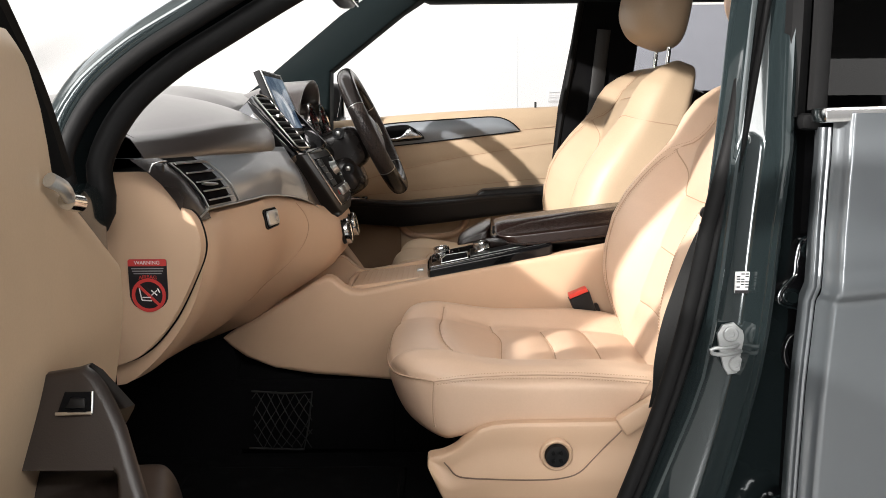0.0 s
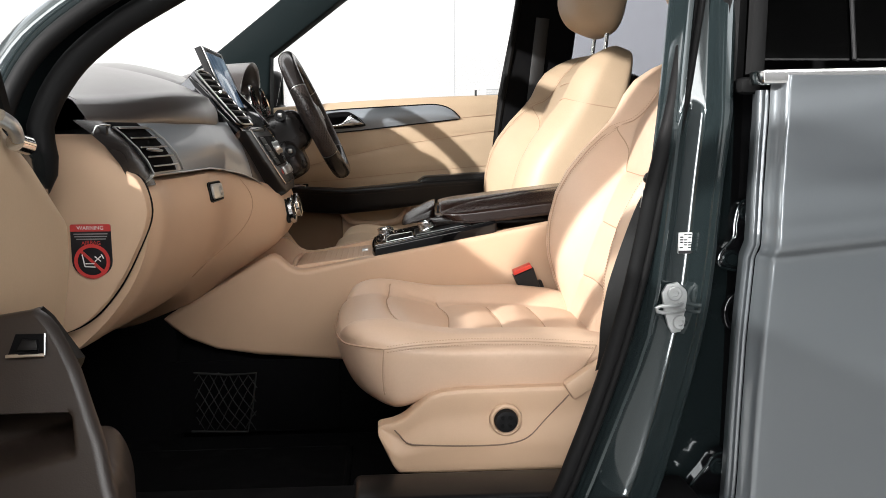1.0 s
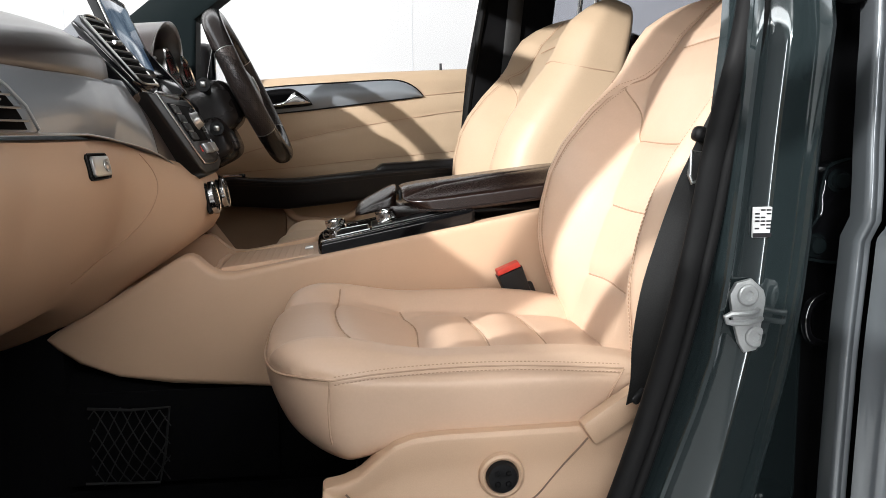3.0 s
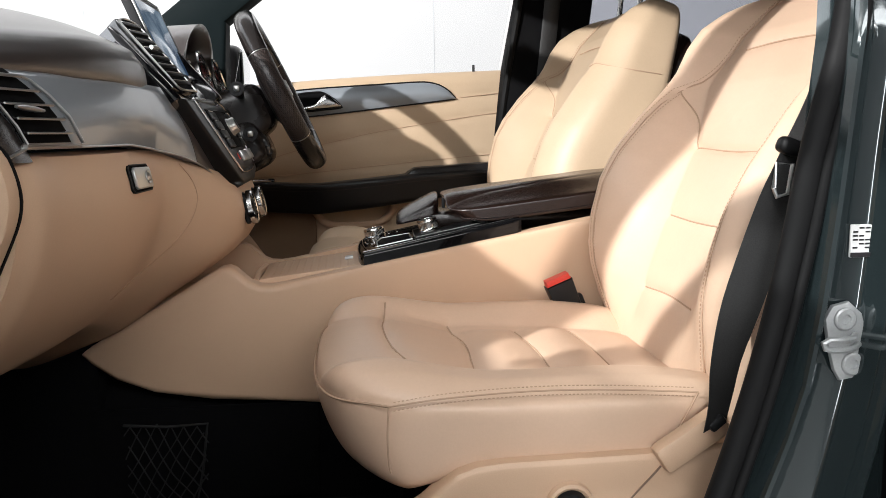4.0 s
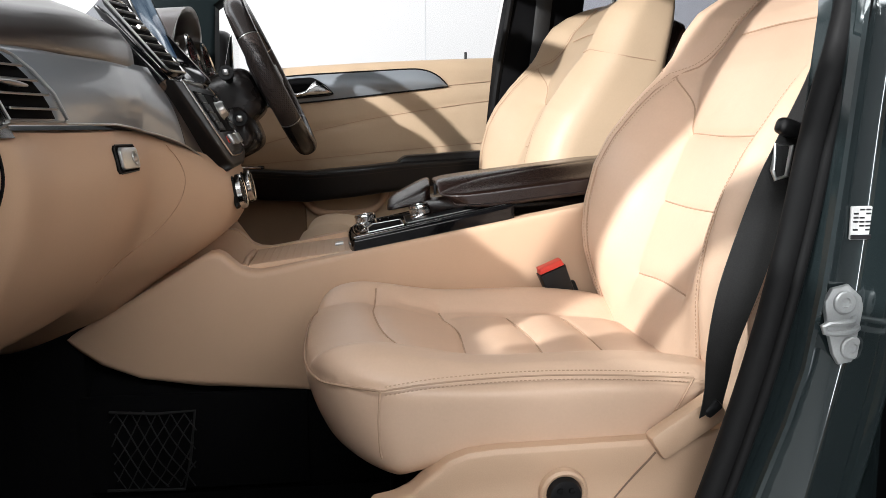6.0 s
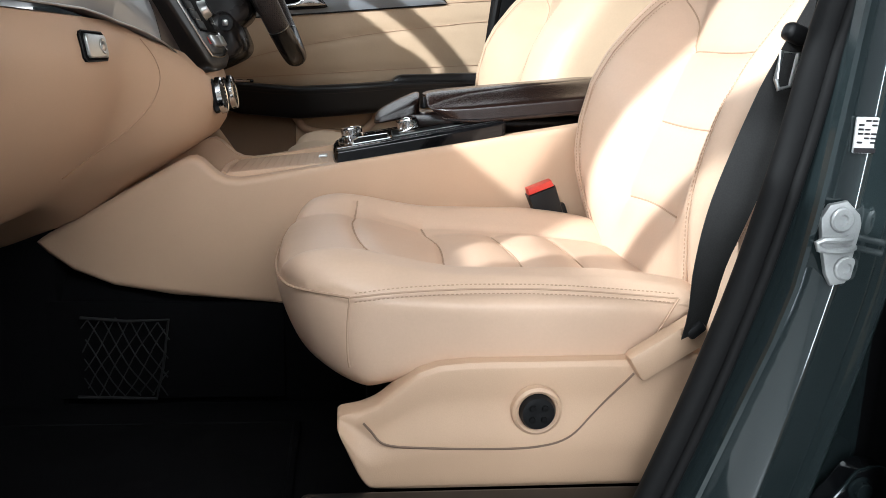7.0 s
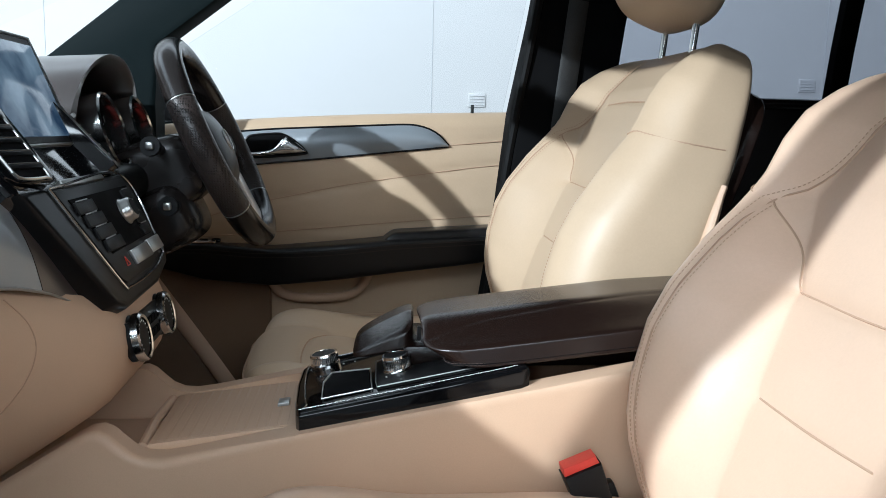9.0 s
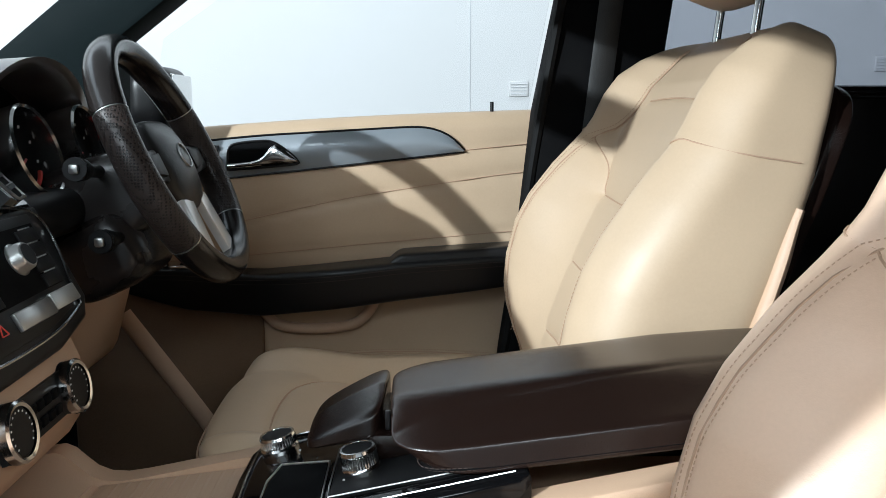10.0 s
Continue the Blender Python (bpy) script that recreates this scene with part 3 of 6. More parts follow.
part("chrome_strip", rbox((0.972, 1.118, 1.270), (0.982, 0.046, 0.0185), 0.004, 2, Matrix.Rotation(radians(-1.2), 4, "Y")), CHROME, rear, "bright metal window strip")
part("window_frame", tube(spline([(0.498, 1.160, 1.265), (0.512, 1.19, 1.40), (0.535, 1.25, 1.60)], 16), 0.013, 8, flat=0.8, up=(0, -1, 0)), RUBBER, rear)
part("window_frame_inner", tube(spline([(0.478, 1.19, 1.255), (0.492, 1.22, 1.40), (0.515, 1.28, 1.60)], 16), 0.017, 8), RUBBER, rear)
part("pane", grid_bm([[(0.505 + 0.9 * a, 1.158 + 0.30 * h, 1.285 + h) for a in (0, 0.25, 0.5, 0.75, 1)] for h in (0, 0.1, 0.2, 0.33)]), DARK_GLASS, rear, "almost black privacy glass")
part("pane_divider", tube([(0.632, 1.155, 1.286), (0.640, 1.20, 1.44), (0.65, 1.25, 1.60)], 0.003, 6), BLACK, rear)
part("inner_liner", rbox((0.98, 1.30, 0.95), (0.90, 0.05, 0.95), 0.02), SOOT, rear)
part("seal_corner", rbox((0.492, 1.168, 1.252), (0.03, 0.03, 0.022), 0.008, 2), RUBBER, rear)
part("rear_quarter", rbox((1.82, 1.2, 0.95), (0.78, 0.14, 1.1), 0.03), PAINT, car)

# ---- the far rear door ----
farrear = thing("far_rear_door", (0.95, 2.74, 0.55), "closed rear car door with dark brown inner lining", "car door")
part("lining", rbox((0.95, 2.735, 0.93), (0.80, 0.07, 0.80), 0.015, 2), MOULD, farrear, "dark brown door lining")
part("sill_cap", rbox((0.95, 2.725, 1.335), (0.80, 0.06, 0.024), 0.008, 2), BROWN, farrear, "dark brown window sill")
part("window_bar", tube([(1.107, 2.735, 1.32), (1.117, 2.73, 1.45), (1.130, 2.72, 1.60)], 0.028, 8, flat=0.6, up=(0, -1, 0)), SOOT, farrear)
part("pane", poly_plate([(0.56, 1.33), (1.45, 1.335), (1.45, 1.61), (0.60, 1.61)], 2.752, 2.756, 0), PRIVACY, farrear, "tinted privacy glass").visible_shadow = False
part("far_rear_pillar", rbox((1.75, 2.70, 1.1), (0.55, 0.06, 1.1), 0.02), SOOT, car)
part("far_outer_skin", rbox((0.5, 2.86, 0.85), (2.6, 0.04, 0.78), 0.015), PAINT, car)

# ---- the seats ----
def car_seat(name, ox, cy, oz, side, label, lower=0.0, facing=-1, hide=BEIGE):
    """A front seat; cy its middle, side +1 where the door lies at smaller y."""
    seat = thing(name, (0.15 + ox, cy, 0.53 + oz), label, "car seat", "front seats")

    def W(x, y, z):
        return Vector((x + ox, cy + side * y, z + oz - lower))

    # cushion: y from -0.245 (door side) to 0.245
    lines = [
        ([(0.012, 0.17), (0.004, 0.07), (0.012, -0.04), (0.034, -0.10), (0.05, -0.125)], 0.0055, 0.0040),
        ([(0.105, 0.15), (0.122, 0.07), (0.118, -0.03), (0.112, -0.10), (0.10, -0.135)], 0.007, 0.0045),
        ([(0.205, 0.125), (0.214, 0.0), (0.210, -0.125)], 0.0045, 0.0035),
        ([(0.288, 0.12), (0.294, 0.0), (0.290, -0.125)], 0.0040, 0.0035),
        ([(0.06, -0.130), (0.12, -0.140), (0.25, -0.138), (0.37, -0.13)], 0.0045, 0.006),
        ([(0.05, 0.150), (0.12, 0.148), (0.25, 0.138), (0.37, 0.13)], 0.0045, 0.006),
    ]

    def top(x, y):
        e = abs(y) / 0.245
        front = 1 - ease(x, -0.03, 0.13)
        h = 0.842 + 0.030 * ease(e, 0.50, 0.78) - 0.012 * ease(e, 0.86, 1.0)
        h += front * (0.034 - 0.020 * e**2) - 0.010 * ease(x, 0.25, 0.40)
        h += 0.004 * math.sin((x - 0.12) / 0.09 * math.pi) ** 2 * (1 - ease(e, 0.4, 0.6)) * ease(x, 0.10, 0.14)
        return h - groove(x, y, lines)

    def cushion(u, v, w):
        y = 0.247 * v
        back = 0.400
        nose = -0.090 + 0.040 * abs(v) ** 3.0
        x = nose + (back - nose) * (u + 1) / 2
        low = 0.756 - 0.018 * (1 - ease(x, 0.0, 0.10))
        hi = top(x, y)
        t = (w + 1) / 2
        z = low + (hi - low) * t
        if u < -0.55:
            x += 0.048 * (1 - t) ** 2 * ease(-u, 0.55, 1.0)
        y *= 1 - 0.03 * (1 - t)
        seamz = math.exp(-(((z - 0.852) / 0.0035) ** 2)) * 0.0022
        if abs(v) > 0.9:
            y -= math.copysign(seamz, y)
        if u < -0.93:
            x += seamz
        return W(x, y, z)

    lines[:] = [([(q.x, q.y) for q in spline([(a, c2, 0) for a, c2 in pts], 14)], dep, wd) for pts, dep, wd in lines]
    c = part("cushion", puff(cushion, 6.5, 130, 130, 30), hide, seat, "smooth beige leather seat cushion with seams")
    for pts, dep, wd in lines[:4]:
        part("seam", tube([W(x, y, top(x, y) + 0.0005) for x, y in pts], 0.0012, 5), THREAD, c)
    for dz in (0.0046, -0.0046):
        pts = [W(0.004, -0.2482, 0.853 + dz)] + [W(x, -0.2487 + (0.002 if dz > 0 else 0), 0.853 + 0.010 * math.sin((x + 0.02) / 0.36 * math.pi) + dz) for x in (0.06, 0.14, 0.22, 0.30, 0.335)]
        part("stitching", stitches(pts), THREAD, c)
    part("piping", tube(spline([W(-0.002, -0.2480, 0.853)] + [W(x, -0.2480, 0.853 + 0.010 * math.sin((x + 0.02) / 0.36 * math.pi)) for x in (0.06, 0.14, 0.22, 0.30, 0.338)], 40), 0.0010, 6), THREAD, c)
    part("corner_seam", tube(spline([W(-0.001, -0.2478, 0.853), W(-0.003, -0.2465, 0.82), W(-0.002, -0.2445, 0.790), W(0.000, -0.2425, 0.778)], 16), 0.0012, 6), THREAD, c)
    part("rear_seam", tube(spline([W(0.338, -0.2480, 0.853), W(0.325, -0.2478, 0.828), W(0.305, -0.2465, 0.792)], 12), 0.0011, 6), THREAD, c)
    nosepts = []
    for k in range(13):
        v = -0.985 + 1.97 * k / 12
        nosepts.append(W(-0.0905 + 0.040 * abs(v) ** 3.0 + 0.050 * abs(v) ** 9 + 0.0035, 0.2455 * v, 0.851 - 0.002 * (1 - v * v)))
    part("front_seam", tube(spline([W(-0.001, -0.2478, 0.853)] + nosepts[1:-1], 40), 0.0014, 6), THREAD, c)

    # side cover under the cushion
    def cover(u, v, w):
        x = -0.012 + 0.46 * (u + 1) / 2
        t = (w + 1) / 2
        hi = along(x, [(-0.012, 0.734), (0.012, 0.738), (0.029, 0.744), (0.050, 0.762), (0.070, 0.778), (0.090, 0.785), (0.12, 0.788), (0.28, 0.790), (0.44, 0.806)])
        low = 0.731 - 0.075 * ease(x, -0.026, 0.024)
        y = -0.262 + 0.04 * (v + 1) / 2
        out = 0.012 * (1 - ease(t, 0.3, 0.75))
        return W(x, y - (out if v < 0 else 0), low + (hi - low) * t)

    base = part("side_cover", puff(cover, 9, 110, 8, 60), TRIM, seat, "moulded beige plastic side cover")
    joint = spline([(0.014, 0, 0.728), (0.022, 0, 0.720), (0.037, 0, 0.707), (0.080, 0, 0.703), (0.150, 0, 0.701), (0.195, 0, 0.703), (0.225, 0, 0.712), (0.25, 0, 0.734), (0.28, 0, 0.764), (0.292, 0, 0.777)], 60)
    part("cover_joint", tube([W(q.x, -0.2742 + 0.012 * ease((q.z - 0.656) / 0.130, 0.3, 0.75), q.z) for q in joint], 0.0012, 6), JOINT, base, "narrow joint across the side cover")
    kn = part("adjuster_knob", lathe([(0.001, 0.004), (0.012, 0.006), (0.0165, 0.005), (0.0185, 0.001), (0.0185, -0.006)], axes_m(W(0.190, -0.2725, 0.740), (side, 0, 0), (0, 0, 1)), 32), BLACK, base, "round black seat adjuster")
    part("adjuster_ring", lathe([(0.0195, -0.006), (0.0195, 0.001), (0.0225, 0.003), (0.0255, 0.001), (0.0265, -0.006)], axes_m(W(0.190, -0.2705, 0.740), (side, 0, 0), (0, 0, 1)), 32, True), TRIM, base)
    for a in range(4):
        dx, dz = 0.009 * math.cos(a * math.pi / 2 + 0.78), 0.009 * math.sin(a * math.pi / 2 + 0.78)
        part("pip", lathe([(0.0005, 0.0078), (0.003, 0.0074), (0.004, 0.004)], axes_m(W(0.190 + dx, -0.2725, 0.740 + dz), (side, 0, 0), (0, 0, 1)), 10), RUBBER, kn)
    part("hinge_cover", rbox(W(0.325, -0.262, 0.806), (0.085, 0.024, 0.032), 0.006, 2, Matrix.Rotation(radians(-33), 4, "Y")), TRIM, seat)
    part("under_frame", rbox(W(0.21, 0, 0.70), (0.34, 0.40, 0.13), 0.02), SOOT, seat)
    part("seat_rail", rbox(W(0.23, -0.17, 0.60), (0.40, 0.05, 0.14), 0.01), SOOT, seat)
    part("seat_rail", rbox(W(0.23, 0.19, 0.60), (0.40, 0.05, 0.14), 0.01), SOOT, seat)

    # backrest: s up along it, d towards the front
    tilt = radians(21)
    up, fwd = Vector((math.sin(tilt), 0, math.cos(tilt))), Vector((-math.cos(tilt), 0, math.sin(tilt)))

    def B(s, y, d):
        p = Vector((0.40, 0, 0.80)) + up * s + fwd * d
        return W(p.x, y, p.z + lower)

    wide = [(-0.06, 0.225), (0.05, 0.252), (0.18, 0.272), (0.30, 0.272), (0.40, 0.268), (0.48, 0.262), (0.56, 0.256), (0.62, 0.250)]
    blines = [
        ([(0.02, 0.178), (0.10, 0.192), (0.20, 0.198), (0.30, 0.196), (0.36, 0.194), (0.402, 0.192)], 0.0034, 0.0034),
        ([(0.02, -0.178), (0.10, -0.192), (0.20, -0.198), (0.30, -0.196), (0.36, -0.194), (0.402, -0.192)], 0.0034, 0.0034),
        ([(0.322, 0.132), (0.318, 0.0), (0.322, -0.132)], 0.0045, 0.0036),
        ([(0.322, 0.132), (0.362, 0.150), (0.402, 0.192)], 0.0055, 0.0042),
        ([(0.322, -0.132), (0.362, -0.150), (0.402, -0.192)], 0.0055, 0.0042),
        ([(0.212, 0.090), (0.210, 0.0), (0.212, -0.090)], 0.0035, 0.0032),
        ([(0.100, 0.085), (0.104, 0.0), (0.100, -0.085)], 0.0035, 0.0032),
        ([(0.475, 0.10), (0.478, 0.0), (0.475, -0.10)], 0.0035, 0.0032),
        ([(0.402, 0.192), (0.46, 0.150), (0.52, 0.125), (0.566, 0.114)], 0.0026, 0.0036),
        ([(0.402, -0.192), (0.46, -0.150), (0.52, -0.125), (0.566, -0.114)], 0.0026, 0.0036),
    ]

    # depth of the middle panel, of the bolsters' ridge, and where the bolsters begin
    MID = [(-0.05, 0.030), (0.03, 0.040), (0.12, 0.048), (0.21, 0.048), (0.32, 0.034), (0.42, 0.034), (0.50, 0.026), (0.55, 0.008), (0.59, -0.016)]
    RIDGE_D = [(-0.05, 0.010), (0.0, 0.024), (0.03, 0.044), (0.06, 0.072), (0.10, 0.101), (0.13, 0.116), (0.175, 0.129), (0.233, 0.136), (0.28, 0.131), (0.34, 0.113), (0.385, 0.094), (0.415, 0.083), (0.43, 0.079), (0.45, 0.078), (0.47, 0.077), (0.506, 0.068), (0.54, 0.046), (0.565, 0.024), (0.59, -0.002)]
    VALLEY = [(-0.05, 0.10), (0.10, 0.085), (0.21, 0.095), (0.32, 0.128), (0.42, 0.165), (0.50, 0.13), (0.62, 0.11)]

    def backrest(u, v, w):
        s = -0.05 + 0.640 * (u + 1) / 2
        half = interp(s, wide)
        y = half * v
        e = abs(v)
        a = abs(y)
        mid, ridge, valley = along(s, MID), along(s, RIDGE_D), along(s, VALLEY)
        if y * facing > 0:
            ridge = mid + (ridge - mid) * 0.70
        k = ease(a, valley, 0.205)
        face = mid + (ridge - mid) * (0.6 * k + 0.4 * clamp((a - valley) / (0.205 - valley)))
        face -= 0.034 * clamp((a - 0.205) / (half - 0.205)) ** 1.6
        rear_d = -0.105 + 0.03 * ease(s, 0.3, 0.6)
        t = (w + 1) / 2
        d = rear_d + (face - rear_d) * t
        if w > 0.2:
            d -= groove(s, y, blines) * ease(w, 0.2, 0.7)
        return B(s, y, d)

    def dents(p):
        return [([(q.x, q.y) for q in spline([(a, c2, 0) for a, c2 in pts], 14)], dep, wd) for pts, dep, wd in p]

    blines[:] = dents(blines)

    def face_at(s, y):
        half = interp(s, wide)
        v = clamp(y / half, -0.97, 0.97)
        t = (1 - abs(v) ** 6.5) ** (1 / 6.5)
        return backrest(2 * (s + 0.05) / 0.640 - 1, v, t)

    b = part("backrest", puff(backrest, 6.5, 150, 130, 30), hide, seat, "smooth beige leather backrest with side bolsters")
    part("back_shell", puff(lambda u, v, w: B(0.03 + 0.255 * (u + 1), (interp(0.03 + 0.255 * (u + 1), wide) - 0.020) * v, -0.110 + 0.03 * (w + 1) / 2), 8, 20), BROWN, seat, "dark brown seat back cover")
    for yy in (-0.2595, -0.2510):
        pts = [B(s, -interp(s, wide) * 0.985 + (0.0 if yy < -0.255 else 0.006), 0.050 + (0.012 if yy > -0.255 else 0)) for s in (0.05, 0.12, 0.2, 0.28, 0.36, 0.41)]
        part("stitching", stitches(pts), THREAD, b)

    for pts, dep, wd in blines:
        part("seam", tube([face_at(s, y) + fwd * 0.0006 for s, y in pts], 0.0012, 5), THREAD, b)
    for sg in (-1, 1):
        for off in (-0.005, 0.005):
            part("stitching", stitches([face_at(s, sg * (y + off)) + fwd * 0.0006 for s, y in blines[0][0]], 0.0050, 0.0028, 0.00055), THREAD, b)
        part("stitching", stitches([face_at(s, sg * (y + 0.005)) + fwd * 0.0006 for s, y in blines[8][0]], 0.0050, 0.0028, 0.00055), THREAD, b)

    for sg in (-1, 1):
        turn = [face_at(0.402, sg * 0.192), face_at(0.404, sg * 0.206)] + [backrest(2 * (0.462 + 0.014 * (0.955 - w)) / 0.640 - 1, sg * v * 1.002, w) for v, w in ((0.82, 0.955), (0.88, 0.91), (0.93, 0.84), (0.965, 0.75), (0.985, 0.64), (0.995, 0.52), (1.0, 0.30), (1.0, 0.0), (1.0, -0.4))]
        part("seam", tube(spline(turn, 30), 0.0010, 5), THREAD, b)
        strip = [B(s, sg * (interp(s, wide) - 0.006), -0.088 + 0.012 * ease(s, 0.2, 0.4)) for s in (-0.02, 0.08, 0.18, 0.28, 0.36, 0.385)]
        part("edge_strip", tube(spline(strip, 30), lambda t: 0.0125 - 0.004 * ease(t, 0.85, 1.0), 10, flat=0.75), TRIM, b, "beige edge strip beside the seat back")

    # headrest on two posts
    def head(u, v, w):
        s = 0.618 + 0.20 * (u + 1) / 2
        t = (w + 1) / 2
        half = 0.146 - 0.018 * u * u
        d = -0.046 + 0.040 * (s - 0.618) / 0.2 + 0.165 * t - 0.03 * v * v * t - 0.018 * (1 - ease(s, 0.60, 0.68)) * t
        return B(s, half * v, d)

    part("headrest", puff(head, 3.6, 40), hide, seat, "rounded beige leather headrest")
    for yy in (-0.068, 0.068):
        part("headrest_post", tube([B(0.55, yy, -0.030), B(0.70, yy, 0.010)], 0.006, 12), CHROME, seat, "chrome headrest post")
    return seat


car_seat("passenger_seat", 0.0, 1.585, 0.0, 1, "beige leather passenger seat with ribbed cushion and bolsters")
# Same hide as the passenger seat, in the tone darkened for dimmer light.
car_seat("driver_seat", -0.045, 2.335, 0.062, -1, "beige leather driver seat behind the steering wheel", 0.032, 1, DIM_BEIGE)

# ---- the dashboard ----
dash = thing("dashboard", (-0.5, 1.95, 0.85), "dark leather dashboard with grey trim and beige lower half", "dashboard")
def decor_x(y, z):
    """The face of the trim strip."""
    t = (z - 1.128) / 0.087
    base = along(y, [(1.15, -0.388), (1.21, -0.377), (1.42, -0.344), (1.60, -0.322), (1.75, -0.312)])
    return base + 0.020 * (1 - t) + 0.012 * math.sin(math.pi * clamp(t)) - 0.036 * (1 - ease(y, 1.22, 1.60)) * clamp(t)


# the pad rests on the trim strip: a leaning front face, a soft crease, then the top rising to its crest
rows = []
for y in [1.238 + (2.68 - 1.238) * i / 130 for i in range(131)]:
    foot = decor_x(y, 1.21) + 0.004 - 0.022 * ease(y, 1.66, 1.80) - 0.10 * ease(y, 1.715, 1.785)
    crease = 1.238 + 0.020 * ease(y, 1.24, 1.60) + 0.045 * ease(y, 1.76, 1.95)
    high = 1.272 + 0.048 * ease(y, 1.24, 1.70) + 0.026 * ease(y, 1.80, 2.05)
    back, rise = foot - 0.020, high - crease
    sec = [(-1.02, 1.20), (-1.0, 1.235), (-0.85, high - 0.022), (-0.70, high - 0.004)]
    sec += [(back + (-0.60 - back) * a, crease + rise * b) for a, b in ((1.0, 1.0), (0.75, 0.93), (0.5, 0.76), (0.3, 0.54), (0.16, 0.32), (0.07, 0.14))]
    sec += [(back - 0.003, crease + 0.0015), (back + 0.004, crease - 0.004), (back + 0.009, crease - 0.013), (foot - 0.003, crease - 0.024), (foot, 1.209), (foot - 0.002, 1.204), (foot - 0.012, 1.200), (foot - 0.10, 1.192), (-1.0, 1.16)]
    rows.append([(q.x, y, q.z) for q in spline([(x, 0, z) for x, z in sec], 150)])
pad_ring = rows[0]
part("dash_pad", grid_bm(rows, closed=True, cap=True), PAD, dash, "dark brown leather top pad", angle=60)
near_top = [Vector(p) for p in pad_ring if -0.445 < p[0] < -0.395 and p[2] > 1.23]
part("end_slot", tube([p + Vector((0, 0.012, -0.0004)) for p in near_top], 0.0018, 6), SOOT, dash, "narrow black slot in the pad")
bm = bmesh.new()
bm.faces.new([bm.verts.new((max(x, -0.60) + (0.002 if x > -0.5 else 0), 1.2335, z - 0.0015)) for x, _, z in pad_ring[20:138:3]])
bmesh.ops.solidify(bm, geom=bm.faces[:], thickness=0.004)
part("pad_end", bm, SATIN, dash, "smooth black end of the pad", angle=30)
part("end_filler", rbox((-0.455, 1.245, 1.192), (0.16, 0.012, 0.020), 0.004, 2), SATIN, dash)


LOW_Z = [(1.1, 1.130), (1.56, 1.130), (1.64, 1.124), (1.70, 1.116), (1.74, 1.109), (1.78, 1.097), (1.81, 1.082), (1.835, 1.064), (1.856, 1.050)]
LOW_X = [(1.66, 0.0), (1.74, 0.0165), (1.78, 0.030), (1.81, 0.042), (1.835, 0.054), (1.856, 0.064)]
rows = []
for i in range(81):
    line = []
    for k in range(12):
        t = min(1, max(0, (k - 1) / 9))
        y0 = 1.265 - 0.050 * t
        y = y0 + (1.85 - y0) * i / 80
        zb = along(y, LOW_Z)
        z = zb + (1.210 - zb) * t
        x = decor_x(y, 1.130 + 0.080 * t) + along(y, LOW_X) * (1 - t) ** 1.2
        line.append((x - (0.03 if k in (0, 11) else 0), y, z))
    rows.append(line)
edge_pts = [(decor_x(y, 1.130) + along(y, LOW_X) + 0.003, y, along(y, LOW_Z) - 0.001) for y in [1.275 + 0.565 * i / 40 for i in range(41)]]
part("trim_edge", tube(edge_pts, 0.0014, 8), SILVER, dash, "thin satin silver edge")
part("trim_strip", grid_bm([[Vector(p) for p in line] for line in rows[:71]]), DECOR, dash, "grey satin trim strip", angle=60)
part("stack_cheek", grid_bm([[Vector(p) + Vector((0.0006, 0, 0)) for p in line] for line in rows[70:]]), PAD, dash, "dark brown panel sweeping down to the controls", angle=60)

# the side air vent: frame, blades, tab
def vy(a, z):
    """The slanting vent field: a from 0 to 1 across it at height z."""
    t = (z - 1.134) / 0.073
    lo, hi = 1.314 - 0.037 * t, 1.404 - 0.046 * t
    return lo + (hi - lo) * a


vent = part("air_vent", grid_bm([[(decor_x(vy(a, z), z) + 0.003, vy(a, z), z) for z in [1.134 + 0.073 * j / 6 for j in range(7)]] for a in [i / 10 for i in range(11)]]), SOOT, dash, "black air vent with blades in a silver frame")


def on_trim(y, z, out=0.006):
    return Vector((decor_x(y, z) + out, y, z))


part("vent_frame", tube([on_trim(vy(a, z), z) for a, z in ((-0.05, 1.131), (0.5, 1.130), (1.10, 1.130), (1.20, 1.134), (1.19, 1.16), (1.17, 1.182), (1.14, 1.196), (1.05, 1.200), (0.4, 1.200), (0.0, 1.200))], 0.0026, 8, flat=0.6), SILVER, vent)
part("vent_frame", tube([on_trim(vy(0.0, z), z) for z in (1.133, 1.15, 1.17, 1.19, 1.200)], 0.0022, 8, flat=0.6), SILVER, vent)
part("end_wing", grid_bm([[on_trim(1.240 - 0.030 * (z - 1.130) / 0.062 + (vy(0, z) - 1.240 + 0.030 * (z - 1.130) / 0.062) * k / 6, z, 0.002 + 0.005 * math.sin(math.pi * k / 6)) for k in range(7)] for z in (1.116, 1.13, 1.15, 1.175, 1.195, 1.209)]), WING, dash, "dark brown satin wing beside the air vent")
part("end_wing_cap", tube([on_trim(1.212, 1.191, 0.003), on_trim(1.236, 1.2005, 0.005), on_trim(1.262, 1.203, 0.006), on_trim(1.276, 1.2025, 0.006)], 0.0016, 8), CHROME, dash)
part("end_wing_foot", tube([on_trim(1.246, 1.119, 0.006), on_trim(1.28, 1.122, 0.007), on_trim(1.316, 1.130, 0.006)], 0.0016, 8), SILVER, dash)
